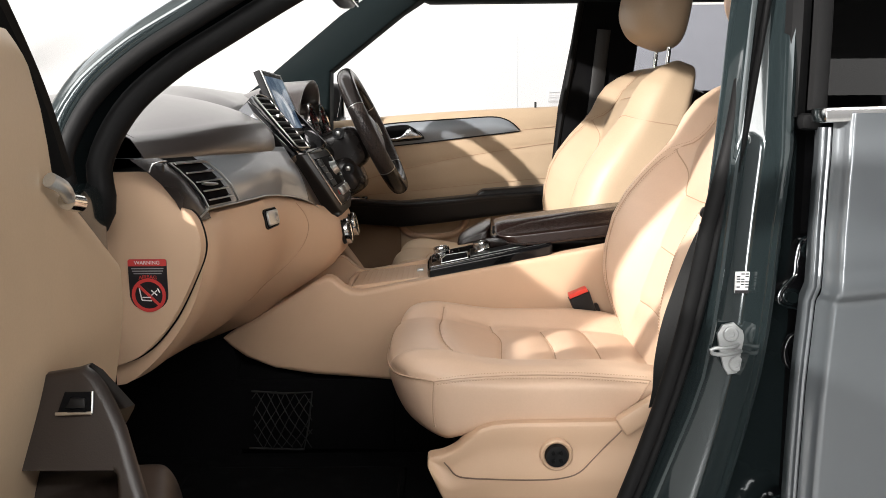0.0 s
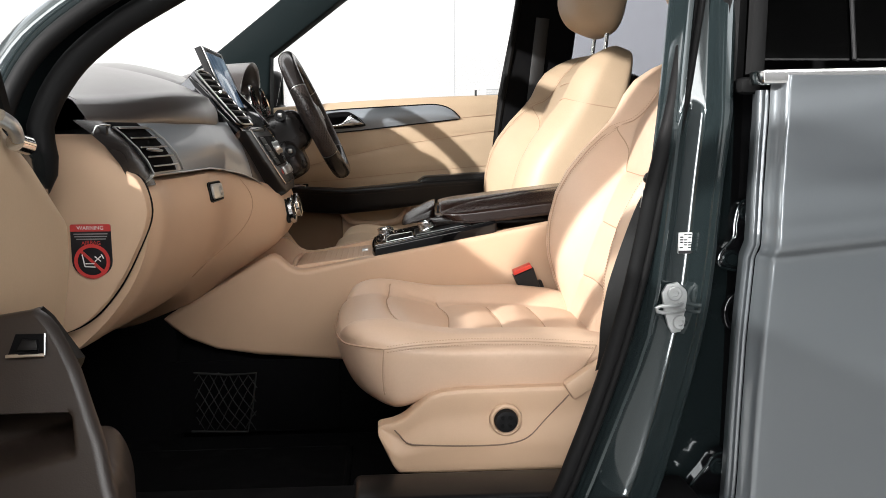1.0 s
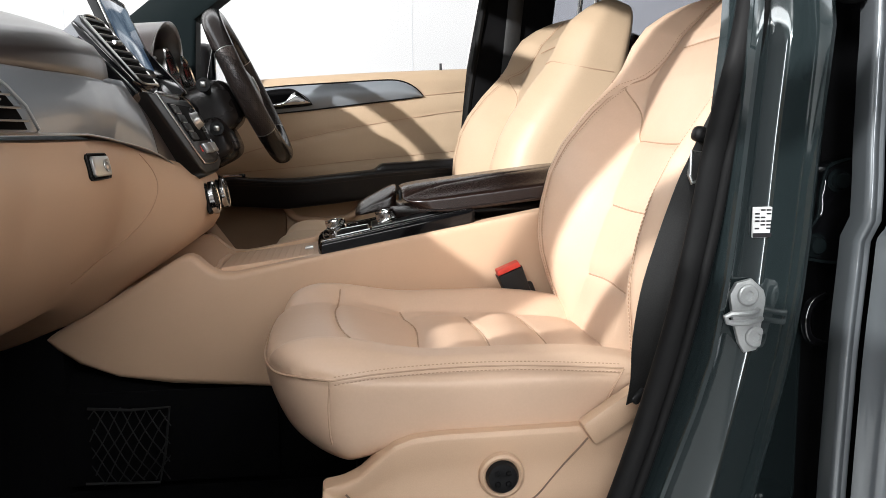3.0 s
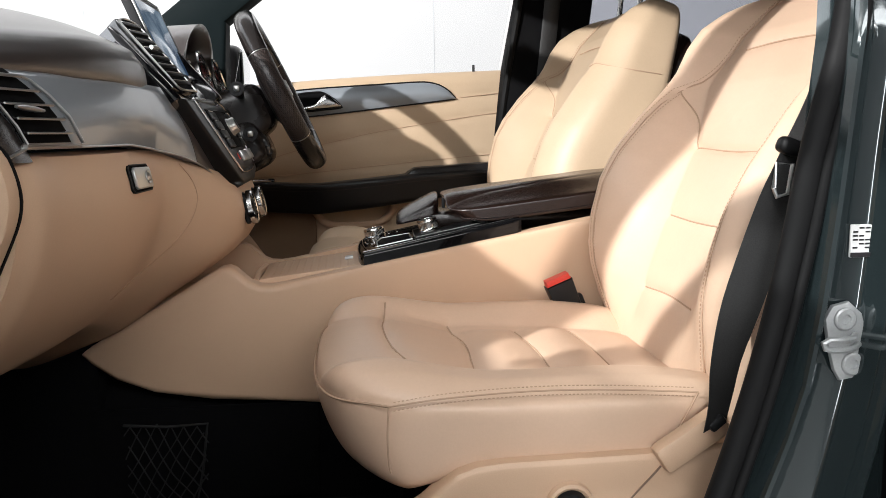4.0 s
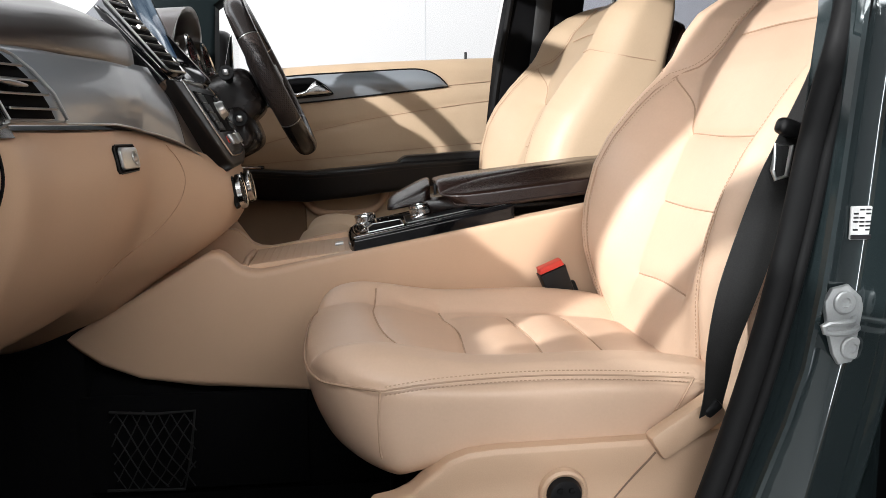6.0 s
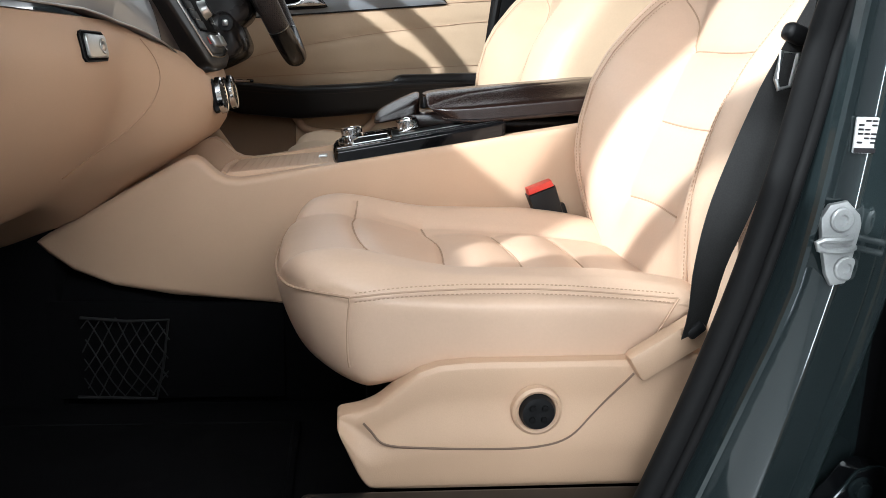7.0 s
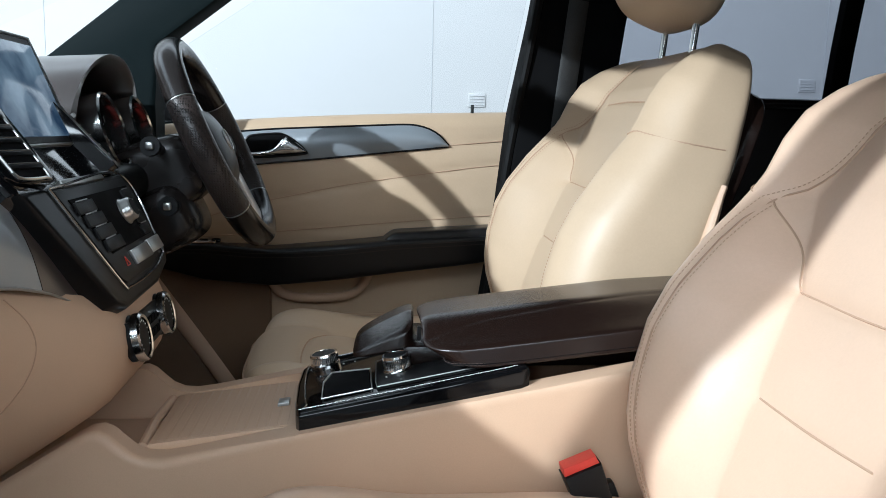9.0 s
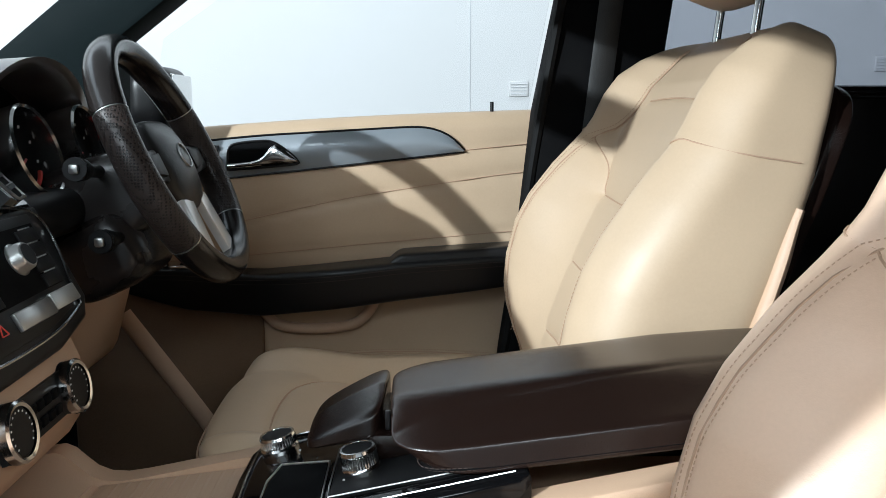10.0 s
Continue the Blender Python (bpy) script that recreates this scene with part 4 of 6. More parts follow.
for k in range(5):
    z = 1.144 + 0.0138 * k
    part("blade", grid_bm([[on_trim(vy(a, z), z + dz, o) for o, dz in ((-0.006, 0.004), (0.010, 0.0005), (0.010, -0.0015), (-0.006, 0.002))] for a in (0.03, 0.25, 0.5, 0.75, 0.97)], closed=True, cap=True), GLOSS, vent)
    # Silver bead put in for the light each blade edge catches.
    part("blade_edge", tube([on_trim(vy(a, z), z - 0.0005, 0.0105) for a in (0.04, 0.3, 0.6, 0.95)], 0.0013, 6), SILVER, vent, "silver bead for light caught on the blade")
part("tab", tube([on_trim(vy(a, 1.169), 1.169 - 0.006 * a, 0.012) for a in (0.16, 0.3, 0.5, 0.64)], lambda t: 0.0022 + 0.0022 * math.sin(math.pi * t), 10, flat=0.7), SILVER, vent, "satin silver vent tab")


# lower dash with glove box, running into the chin under the centre stack
def lower_section(y):
    a = [(-0.400, 1.122), (-0.318, 1.122), (-0.300, 1.112), (-0.292, 1.085), (-0.290, 1.060), (-0.298, 1.02), (-0.318, 0.975), (-0.352, 0.928), (-0.392, 0.890), (-0.43, 0.872), (-0.60, 0.86), (-0.60, 1.0)]
    b = [(-0.32, 1.085), (-0.250, 1.085), (-0.228, 1.072), (-0.214, 1.045), (-0.208, 1.018), (-0.213, 0.985), (-0.226, 0.958), (-0.255, 0.935), (-0.33, 0.885), (-0.43, 0.82), (-0.60, 0.78), (-0.60, 1.0)]
    k = ease(y, 1.66, 1.87)
    end = 1 - ease(y, 1.268, 1.31)
    mid = [(p + (u - p) * k, q + (v - q) * k) for (p, q), (u, v) in zip(a, b)]
    dip = 0.022 * ease(y, 1.30, 1.42) * (1 - ease(y, 1.46, 1.68))
    near = 0.034 * (1 - ease(y, 1.26, 1.60))
    return [(x - 0.008 * end - near - 0.5 * dip * (1 if 1 < j < 9 else 0), z) for j, (x, z) in enumerate(mid)]


rows = [[(x, y, z) for x, z in [(q.x, q.z) for q in spline([(p, 0, r) for p, r in lower_section(y)], 40)]] for y in [1.266 + (2.072 - 1.266) * i / 64 for i in range(65)]]
part("lower_panel", grid_bm(rows, closed=True, cap=True), TRIM, dash, "beige lower dash and glove box", angle=60)


def on_lower(y, z, out=0.0006):
    sec = [(q.x, q.z) for q in spline([(p, 0, r) for p, r in lower_section(y)[1:10]], 500)]
    x = min(sec, key=lambda q: abs(q[1] - z))[0]
    return Vector((x + out, y, z))


part("glove_box_joint", tube([on_lower(y, z) for y, z in [(q.x, q.y) for q in spline([(1.728, 1.100, 0), (1.744, 1.07, 0), (1.742, 1.03, 0), (1.722, 0.99, 0), (1.685, 0.955, 0), (1.62, 0.925, 0)], 60)]], 0.0006, 5), THREAD, dash)
L0, L1 = on_lower(1.545, 1.087), on_lower(1.600, 1.087)
lk_m = axes_m(on_lower(1.572, 1.087, 0.0), L1 - L0, on_lower(1.572, 1.10) - on_lower(1.572, 1.072))
frame_pts = [(-0.032, -0.013), (-0.027, -0.0175), (0.031, -0.016), (0.035, -0.012), (0.035, 0.013), (0.030, 0.017), (-0.027, 0.0175), (-0.032, 0.013)]
lk = part("glove_box_latch", slab(frame_pts, 0.006, lk_m @ Matrix.Translation((0, 0, -0.0045)), 0.002, 2), SOOT, dash, "black glove box latch recess")
part("latch_rim", tube([lk_m @ Vector((a, b, 0.0015)) for a, b in frame_pts], 0.0009, 6, closed=True), BLACK, lk)
part("latch_button", slab([(-0.019, -0.0135), (0.029, -0.013), (0.032, -0.009), (0.032, 0.010), (0.029, 0.0135), (-0.019, 0.014), (-0.023, 0.010), (-0.023, -0.010)], 0.0055, lk_m @ Matrix.Translation((0, 0, 0.0)), 0.002, 3), STEEL, lk, "satin metal latch button")
part("lock_cylinder", lathe([(0.001, 0.0035), (0.004, 0.003), (0.006, 0.001), (0.0085, 0.0015), (0.009, 0.0005)], lk_m @ Matrix.Translation((0.018, 0.0, 0.0053)), 20), SILVER, lk)

# end cap with its dark joint
cap_pts = [(-0.475, 1.190), (-0.393, 1.192), (-0.374, 1.168), (-0.354, 1.142), (-0.334, 1.122), (-0.326, 1.080), (-0.342, 1.035), (-0.379, 0.969), (-0.428, 0.921), (-0.50, 0.90), (-0.56, 0.95), (-0.56, 1.19)]
cap_pts = cap_pts[:1] + [(q.x, q.z) for q in spline([(a, 0, b) for a, b in cap_pts[1:10]], 44)] + cap_pts[10:]
part("end_cap", poly_plate(cap_pts, 1.238, 1.262, 0.004), TRIM, dash, "beige dash end panel")
joint_pts = [(q.x, q.z) for q in spline([(-0.345, 0, 1.137), (-0.3315, 0, 1.122), (-0.3235, 0, 1.080), (-0.3395, 0, 1.0345), (-0.3765, 0, 0.967), (-0.426, 0, 0.918), (-0.50, 0, 0.896)], 40)]
part("end_joint", poly_plate([(-0.50, 1.137)] + [(a - 0.0015, b) for a, b in joint_pts], 1.2605, 1.2665, 0.0), SOOT, dash)

# ---- centre stack: vents, controls, climate dials ----
SU = Vector((-0.060, 0, 0.112)).normalized()


def S(y, h, out=0.0):
    """A place on the leaning face of the stack: y across, h up along it, out towards the cabin."""
    n = Vector((SU.z, 0, -SU.x))
    return Vector((-0.213, y, 1.076)) + SU * h + n * out


def stack_frame(y, h, out=0.0):
    m = axes_m(S(y, h, out), (0, 1, 0), SU)
    return m


stack = thing("control_stack", (-0.25, 1.96, 1.06), "black control panel with buttons and a silver frame", "control panel")
KR = Matrix.Rotation(math.atan2(-SU.x, SU.z) * -1, 4, "Y")
part("body", slab([(-0.128, -0.004), (-0.10, -0.016), (0.05, -0.014), (0.13, 0.0), (0.155, 0.02), (0.165, 0.135), (-0.202, 0.135)], 0.060, stack_frame(1.97, 0, -0.058), 0.006, 3), SATIN, stack, "satin black surround")
fr = [(-0.138, 0.133), (-0.090, 0.014), (-0.074, 0.003), (0.04, 0.003), (0.115, 0.014), (0.128, 0.026), (0.138, 0.131)]
part("frame", tube([S(1.97 + q.x, q.y, 0.004) for q in spline([(a, b, 0) for a, b in fr + fr[:1]], 80)], 0.0017, 6), CHROME, stack, "thin silver frame")
part("key_field", slab([(-0.130, 0.129), (-0.084, 0.016), (-0.072, 0.008), (0.04, 0.008), (0.110, 0.018), (0.122, 0.028), (0.131, 0.127)][::-1], 0.005, stack_frame(1.97, 0, 0.0), 0.001), SATIN, stack)
part("key_panel", slab([(-0.108, 0.116), (-0.068, 0.044), (0.114, 0.046), (0.122, 0.116)][::-1], 0.0015, stack_frame(1.97, 0, 0.005), 0.0005), SOOT, stack)
for k in range(4):
    h = 0.054 + 0.0165 * k
    y0 = 1.97 - 0.060 - 0.0085 * k
    part("key", rbox(S(y0 + 0.012, h, 0.007), (0.004, 0.062, 0.0145), 0.001, 2, KR), BLACK, stack)
    part("key_mark", rbox(S(y0 + 0.006, h + 0.0082, 0.0088), (0.0008, 0.040, 0.0014), 0.0002, 1, KR), SILVER, stack)
    part("key", rbox(S(2.066, h, 0.007), (0.004, 0.040, 0.0145), 0.001, 2, KR), BLACK, stack)
    part("key_mark", rbox(S(2.066, h + 0.0082, 0.0088), (0.0008, 0.026, 0.0014), 0.0002, 1, KR), SILVER, stack)
part("silver_key", rbox(S(1.995, 0.029, 0.007), (0.005, 0.078, 0.019), 0.0015, 2, KR), SILVER, stack, "satin silver key")
part("silver_key", rbox(S(2.066, 0.031, 0.007), (0.005, 0.060, 0.019), 0.0015, 2, KR), STEEL, stack, "satin silver key")
bm = bmesh.new()
for a, b in (((-0.006, 0.024), (0.006, 0.024)), ((0.006, 0.024), (0, 0.035)), ((0, 0.035), (-0.006, 0.024))):
    tube([S(1.93 + a[0], a[1], 0.0062), S(1.93 + b[0], b[1], 0.0062)], 0.0007, 4, bm=bm)
part("hazard_mark", bm, RED, stack, "red warning triangle")
kn = part("volume_knob", lathe([(0.001, 0.014), (0.0125, 0.014), (0.0145, 0.012), (0.0155, 0.004), (0.0175, 0.002), (0.0175, 0)], stack_frame(2.022, 0.084, 0.006), 28), SILVER, stack, "ribbed chrome volume knob")
part("knob_face", lathe([(0.0005, 0.0148), (0.0112, 0.0146), (0.0116, 0.013)], stack_frame(2.022, 0.084, 0.006), 24), BLACK, kn)

# central vents over the panel, leaning back, with black gloss cheeks
VU = Vector((-0.105, 0, 0.115)).normalized()


def V(y, h, out=0.0):
    n = Vector((VU.z, 0, -VU.x))
    return Vector((-0.284, y, 1.192)) + VU * h + n * out


vents = thing("centre_vents", (-0.33, 1.96, 1.2), "black centre air vents with silver rims beside the display", "air vent")
VR = Matrix.Rotation(-math.atan2(-VU.x, VU.z), 4, "Y")
part("housing", slab([(-0.190, 0.002), (-0.182, -0.008), (0.182, -0.008), (0.190, 0.002), (0.182, 0.120), (0.150, 0.150), (-0.150, 0.150), (-0.182, 0.120)], 0.085, axes_m(V(1.955, 0, -0.080), (0, 1, 0), VU), 0.010, 3), GLOSS, vents, "piano black vent housing")
for sgn in (-1, 1):
    yc = 1.955 + sgn * 0.150
    YAW = Matrix.Rotation(radians(18 * sgn), 4, "Z")
    rim = [(-0.024, 0.014), (-0.017, 0.006), (0.017, 0.006), (0.024, 0.014), (0.025, 0.132), (0.018, 0.148), (0.0, 0.153), (-0.018, 0.148), (-0.025, 0.132)]
    vm_ = axes_m(V(yc, 0, 0.013), YAW @ Vector((0, 1, 0)), YAW @ VU)
    vn = part("vent", slab([(a * 1.5, b * 1.04 - 0.003) for a, b in rim], 0.045, vm_ @ Matrix.Translation((0, 0, -0.042)), 0.003), GLOSS, vents, "black vent block")
    part("rim", tube([vm_ @ Vector((q.x, q.y, 0.004)) for q in spline([(a, b, 0) for a, b in rim + rim[:1]], 60)], 0.0017, 6), SILVER, vn, "silver rim")
    part("well", slab(rim, 0.002, vm_ @ Matrix.Translation((0, 0, 0.002)), 0), SOOT, vn)
    for k in range(8):
        h = 0.021 + 0.0168 * k
        part("blade", slab([(-0.0235, h - 0.0032), (0.0235, h - 0.0032), (0.0235, h + 0.0032), (-0.0235, h + 0.0032)], 0.0035, vm_ @ Matrix.Translation((0, 0, 0.003)), 0.0015, 2), SATIN, vn)
        # A silver line draws the glint along each blade.
        part("blade_edge", tube([vm_ @ Vector((-0.0235, h + 0.0028, 0.0065)), vm_ @ Vector((0.0235, h + 0.0028, 0.0065))], 0.0006, 5), SILVER, vn)
    part("tab", slab([(-0.009, 0.086), (0.009, 0.086), (0.009, 0.092), (-0.009, 0.092)], 0.008, vm_ @ Matrix.Translation((0, 0, 0.004)), 0.002, 2), SILVER, vn, "small silver tab")
part("key_bar", rbox(V(1.955, -0.002, 0.007), (0.010, 0.15, 0.010), 0.003, 2, VR), SILVER, vents, "silver key bar")

disp = thing("display_screen", (-0.33, 1.96, 1.22), "lit navigation display standing on the dashboard", "screen")
DU = Vector((-0.062, 0, 0.148)).normalized()
dm = axes_m(Vector((-0.316, 1.968, 1.235)), (0, 1, 0), DU)
part("case", slab([(-0.098, 0), (0.098, 0), (0.106, 0.07), (0.102, 0.146), (-0.102, 0.146), (-0.106, 0.07)], 0.016, dm @ Matrix.Translation((0, 0, -0.016)), 0.005, 3), BLACK, disp, "slim black case")
part("rim", tube([dm @ Vector(p) for p in ((-0.098, 0.002, 0), (0.098, 0.002, 0), (0.104, 0.07, 0), (0.100, 0.143, 0), (-0.100, 0.143, 0), (-0.104, 0.07, 0))], 0.0020, 6, closed=True), SILVER, disp, "silver rim")
part("glass", slab([(-0.090, 0.012), (0.090, 0.012), (0.093, 0.132), (-0.093, 0.132)], 0.0025, dm @ Matrix.Translation((0, 0, -0.0005)), 0.0005), DISPLAY, disp, "lit blue and grey display")

# climate dials on the chin
clim = thing("climate_panel", (-0.22, 1.96, 1.0), "dark climate panel with two chrome dials", "control panel")
CU = Vector((-0.012, 0, 0.06)).normalized()
cm = axes_m(Vector((-0.2075, 1.962, 1.020)), (0, 1, 0), CU)
part("fascia", slab([(-0.085, -0.022), (0.085, -0.022), (0.085, 0.022), (-0.085, 0.022)], 0.006, cm @ Matrix.Translation((0, 0, -0.003)), 0.002), BLACK, clim)
for sgn in (-1, 1):
    d = part("dial", lathe([(0.001, 0.012), (0.021, 0.012), (0.0235, 0.010), (0.025, 0.002), (0.027, 0), (0.027, -0.004)], cm @ Matrix.Translation((sgn * 0.064, 0, -0.001)), 36), BLACK, clim, "round climate dial")
    part("dial_ring", lathe([(0.0225, 0.0125), (0.0255, 0.0135), (0.0280, 0.0115), (0.0285, 0.004), (0.0265, 0.004), (0.0255, 0.010)], cm @ Matrix.Translation((sgn * 0.064, 0, 0.0)), 40, True), CHROME, d, "bright chrome ring")
    for k in range(14):
        a = radians(-40 + 20 * k)
        part("mark", rbox(cm @ Vector((sgn * 0.064 + 0.0185 * math.cos(a), 0.0185 * math.sin(a), 0.0115)), (0.0006, 0.002, 0.002), 0.0003, 1), WHITE_INK, d)
for k in range(4):
    part("key", rbox(cm @ Vector((-0.024 + 0.016 * k, 0.006, 0.004)), (0.004, 0.012, 0.010), 0.001, 1), SOOT, clim)
    part("key", rbox(cm @ Vector((-0.024 + 0.016 * k, -0.010, 0.004)), (0.004, 0.012, 0.010), 0.001, 1), SOOT, clim)

# instrument hood and dials
hood = thing("instrument_cluster", (-0.42, 2.35, 1.22), "hooded instrument cluster with silver-ringed dials", "instrument cluster")
rows = []
for i in range(25):
    a = math.pi * i / 24
    ca, sa = math.cos(a), math.sin(a)
    up_ = sa**0.75
    rows.append([(-0.335 - 0.02 * (1 - sa), 2.335 - 0.195 * ca, 1.205 + 0.165 * up_), (-0.345, 2.335 - 0.182 * ca, 1.203 + 0.155 * up_), (-0.43, 2.335 - 0.175 * ca, 1.20 + 0.14 * up_), (-0.48, 2.335 - 0.16 * ca, 1.20 + 0.125 * up_), (-0.60, 2.335 - 0.21 * ca, 1.20 + 0.10 * up_), (-0.44, 2.335 - 0.205 * ca, 1.205 + 0.158 * up_)])
part("hood", grid_bm(rows, closed=True, cap=True), PAD, hood, "dark leather hood", angle=60)
part("backing", rbox((-0.435, 2.335, 1.265), (0.02, 0.33, 0.15), 0.005), SOOT, hood)
GU = Vector((-0.03, 0, 0.10)).normalized()
for sgn in (-1, 1):
    gm = axes_m(Vector((-0.345, 2.352 + sgn * 0.092, 1.244)), (0, 1, 0), GU)
    g = part("gauge", lathe([(0.001, 0.0), (0.056, 0.0), (0.056, -0.02)], gm, 36), SOOT, hood, "dark dial face")
    part("gauge_ring", lathe([(0.0555, -0.02), (0.0560, 0.026), (0.0585, 0.029), (0.0612, 0.026), (0.062, -0.012)], gm, 40, True), CHROME, g, "silver ring")
    part("needle", tube([gm @ Vector((0.008, -0.006, 0.004)), gm @ Vector((-0.036, -0.026, 0.004))], 0.0018, 6), RED, g, "red needle")
    for k in range(9):
        a = radians(-45 + 33 * k)
        part("figure", rbox(gm @ Vector((0.046 * math.cos(a), 0.046 * math.sin(a), 0.001)), (0.001, 0.005, 0.004), 0.0005, 1), RED if (k > 5 and sgn < 0) else WHITE_INK, g)
    part("red_zone", tube([gm @ Vector((0.044 * math.cos(radians(a)), 0.044 * math.sin(radians(a)), 0.002)) for a in range(232, 330, 8)], 0.0032, 6), RED, g, "red lower scale")
part("lower_trim", rbox((-0.35, 2.33, 1.172), (0.14, 0.46, 0.06), 0.028, 4), BLACK, dash)
part("knee_panel", rbox((-0.40, 2.36, 1.02), (0.14, 0.56, 0.26), 0.04, 3, Matrix.Rotation(radians(16), 4, "Y")), TRIM, dash, "beige knee panel")

# ---- steering column and wheel ----
tw = radians(25.2)
WN = Vector((math.cos(tw), 0, math.sin(tw)))
WU = Vector((-math.sin(tw), 0, math.cos(tw)))
wm = axes_m(Vector((-0.181, 2.360, 1.233)), (0, 1, 0), WU)
wheel = thing("steering_wheel", (-0.181, 2.360, 1.06), "dark leather steering wheel with silver spokes", "steering wheel")


def wheel_arc(a0, a1, n, r=0.166):
    return [wm @ Vector((r * math.sin(radians(a0 + (a1 - a0) * i / n)), r * math.cos(radians(a0 + (a1 - a0) * i / n)), 0)) for i in range(n + 1)]


for a0, a1, mat, lab in ((-64, 64, WHEEL_LEATHER, "smooth leather rim"), (66, 128, PERF, "perforated leather grip"), (130, 230, WHEEL_LEATHER, "smooth leather rim"), (232, 294, PERF, "perforated leather grip")):
    part("rim", tube(wheel_arc(a0 - 0.6, a1 + 0.6, 30), 0.0180, 18, flat=1.22, up=WN), mat, wheel, lab)
for a in (65, 129, 231, 295):
    part("rim_ring", tube(wheel_arc(a - 0.22, a + 0.22, 3), 0.0182, 18, flat=1.22, up=WN), SILVER, wheel)


def hub_fn(u, v, w):
    x, y = 0.075 * v * (1 - 0.22 * (-u if u < 0 else 0)), 0.068 * u - 0.005
    return wm @ Vector((x, y, -0.035 + 0.040 * (w + 1) / 2 + 0.012 * (1 - u * u) * (1 - v * v) * (1 if w > 0 else 0)))


part("hub", puff(hub_fn, 3.6, 26), BLACK_LEATHER, wheel, "black padded airbag hub")
part("badge", lathe([(0.0165, 0), (0.0165, 0.002), (0.018, 0.0025), (0.0187, 0.0)], wm @ Matrix.Translation((0, 0.0, 0.016)), 32, True), SILVER, wheel, "plain silver ring badge")
for sgn in (-1, 1):
    sp = part("spoke", slab([(0.060 * sgn, 0.020), (0.160 * sgn, 0.014), (0.160 * sgn, -0.020), (0.060 * sgn, -0.028)][:: sgn], 0.016, wm @ Matrix.Translation((0, 0, -0.014)), 0.004), BLACK, wheel)
    part("spoke_keys", slab([(0.072 * sgn, 0.012), (0.128 * sgn, 0.010), (0.126 * sgn, -0.014), (0.075 * sgn, -0.020)][:: sgn], 0.006, wm @ Matrix.Translation((0, 0, 0.001)), 0.002), BLACK, sp, "black key block")
    part("spoke", slab([(0.018 * sgn, -0.058), (0.056 * sgn, -0.054), (0.074 * sgn, -0.148), (0.036 * sgn, -0.160)][:: -sgn], 0.012, wm @ Matrix.Translation((0, 0, -0.008)), 0.004), BRIGHT, wheel, "bright silver lower spoke")
col = thing("steering_column", (-0.28, 2.36, 1.1), "dark brown steering column cover with black control stalks", "steering column")


def column(u, v, w):
    t = (w + 1) / 2
    return wm @ Vector(((0.062 + 0.01 * (1 - t)) * v, -0.012 + (0.055 + 0.02 * (1 - t)) * u, -0.20 + 0.165 * t))


part("cover", puff(column, 5, 22), WING, col, "dark brown satin column cover")
part("lower_shroud", puff(lambda u, v, w: wm @ Vector((0.085 * v, -0.075 + 0.055 * u, -0.20 + 0.13 * (w + 1) / 2)), 4, 18), WING, col)
for (a, b) in (((-0.262, 2.30, 1.222), (-0.256, 2.205, 1.231)), ((-0.238, 2.31, 1.135), (-0.234, 2.212, 1.142))):
    s = part("stalk", tube(spline([a, (Vector(a) + Vector(b)) / 2, b], 12), lambda t: 0.0085 + 0.006 * ease(t, 0.4, 0.8), 12), BLACK, col, "black control stalk")
    d = (Vector(b) - Vector(a)).normalized()
    part("stalk_cap", tube([Vector(b) - d * 0.010, Vector(b) - d * 0.006], 0.0152, 14), RUBBER, s)
    part("stalk_button", rbox(Vector(b) + d * 0.003, (0.012, 0.008, 0.012), 0.003, 2), SILVER, s)

# ---- the centre console ----
con = thing("centre_console", (0.05, 1.955, 0.53), "beige centre console with black control tray and padded armrest", "console")
side_pts = [(-0.474, 0.797), (-0.350, 0.868), (-0.262, 0.921), (-0.246, 0.9295), (-0.234, 0.9310), (-0.223, 0.926), (-0.212, 0.9155), (-0.200, 0.9050), (-0.186, 0.8990), (-0.168, 0.8978), (-0.145, 0.9010), (-0.02, 0.925), (0.235, 0.972), (0.50, 1.02), (0.62, 1.02), (0.62, 0.70), (-0.09, 0.698), (-0.27, 0.716), (-0.36, 0.728), (-0.42, 0.752), (-0.455, 0.778)]
for y0, y1 in ((1.838, 1.868), (2.046, 2.076)):
    m = Matrix(((1, 0, 0, 0), (0, 0, -1, y1), (0, 1, 0, 0), (0, 0, 0, 1)))
    if y0 < 1.9:
        bm = slab(side_pts, 0.034, m, 0.011, 4)
    else:
        m = Matrix(((1, 0, 0, 0), (0, 0, 1, y0), (0, 1, 0, 0), (0, 0, 0, 1)))
        bm = slab([(a, b + (0.010 if b > 0.85 and a < 0 else 0)) for a, b in side_pts], 0.036, m, 0.011, 4)
    part("side_panel", bm, TRIM, con, "smooth beige side panel")
part("core", rbox((0.21, 1.957, 0.80), (0.80, 0.18, 0.18), 0.01), TRIM, con)
part("bin_well", rbox((-0.27, 1.957, 0.845), (0.24, 0.18, 0.06), 0.01), TRIM, con)


def plate_on(pts, z0, slope, thick, mat, name, label="", bevel=0.003, seg=2, parent=None, smooth=0):
    """A plate on the console top: pts (x, y), z rising by slope along x."""
    bm = slab(pts, thick, Matrix(), bevel, seg, smooth)
    for v in bm.verts:
        v.co.z += z0 + slope * v.co.x
    return part(name, bm, mat, parent or con, label)


bin_cover = plate_on([(-0.190, 1.868), (-0.022, 1.868), (-0.010, 2.046), (-0.190, 2.046)], 0.915, 0.12, 0.012, TRIM, "bin_cover", "ribbed beige roller cover")
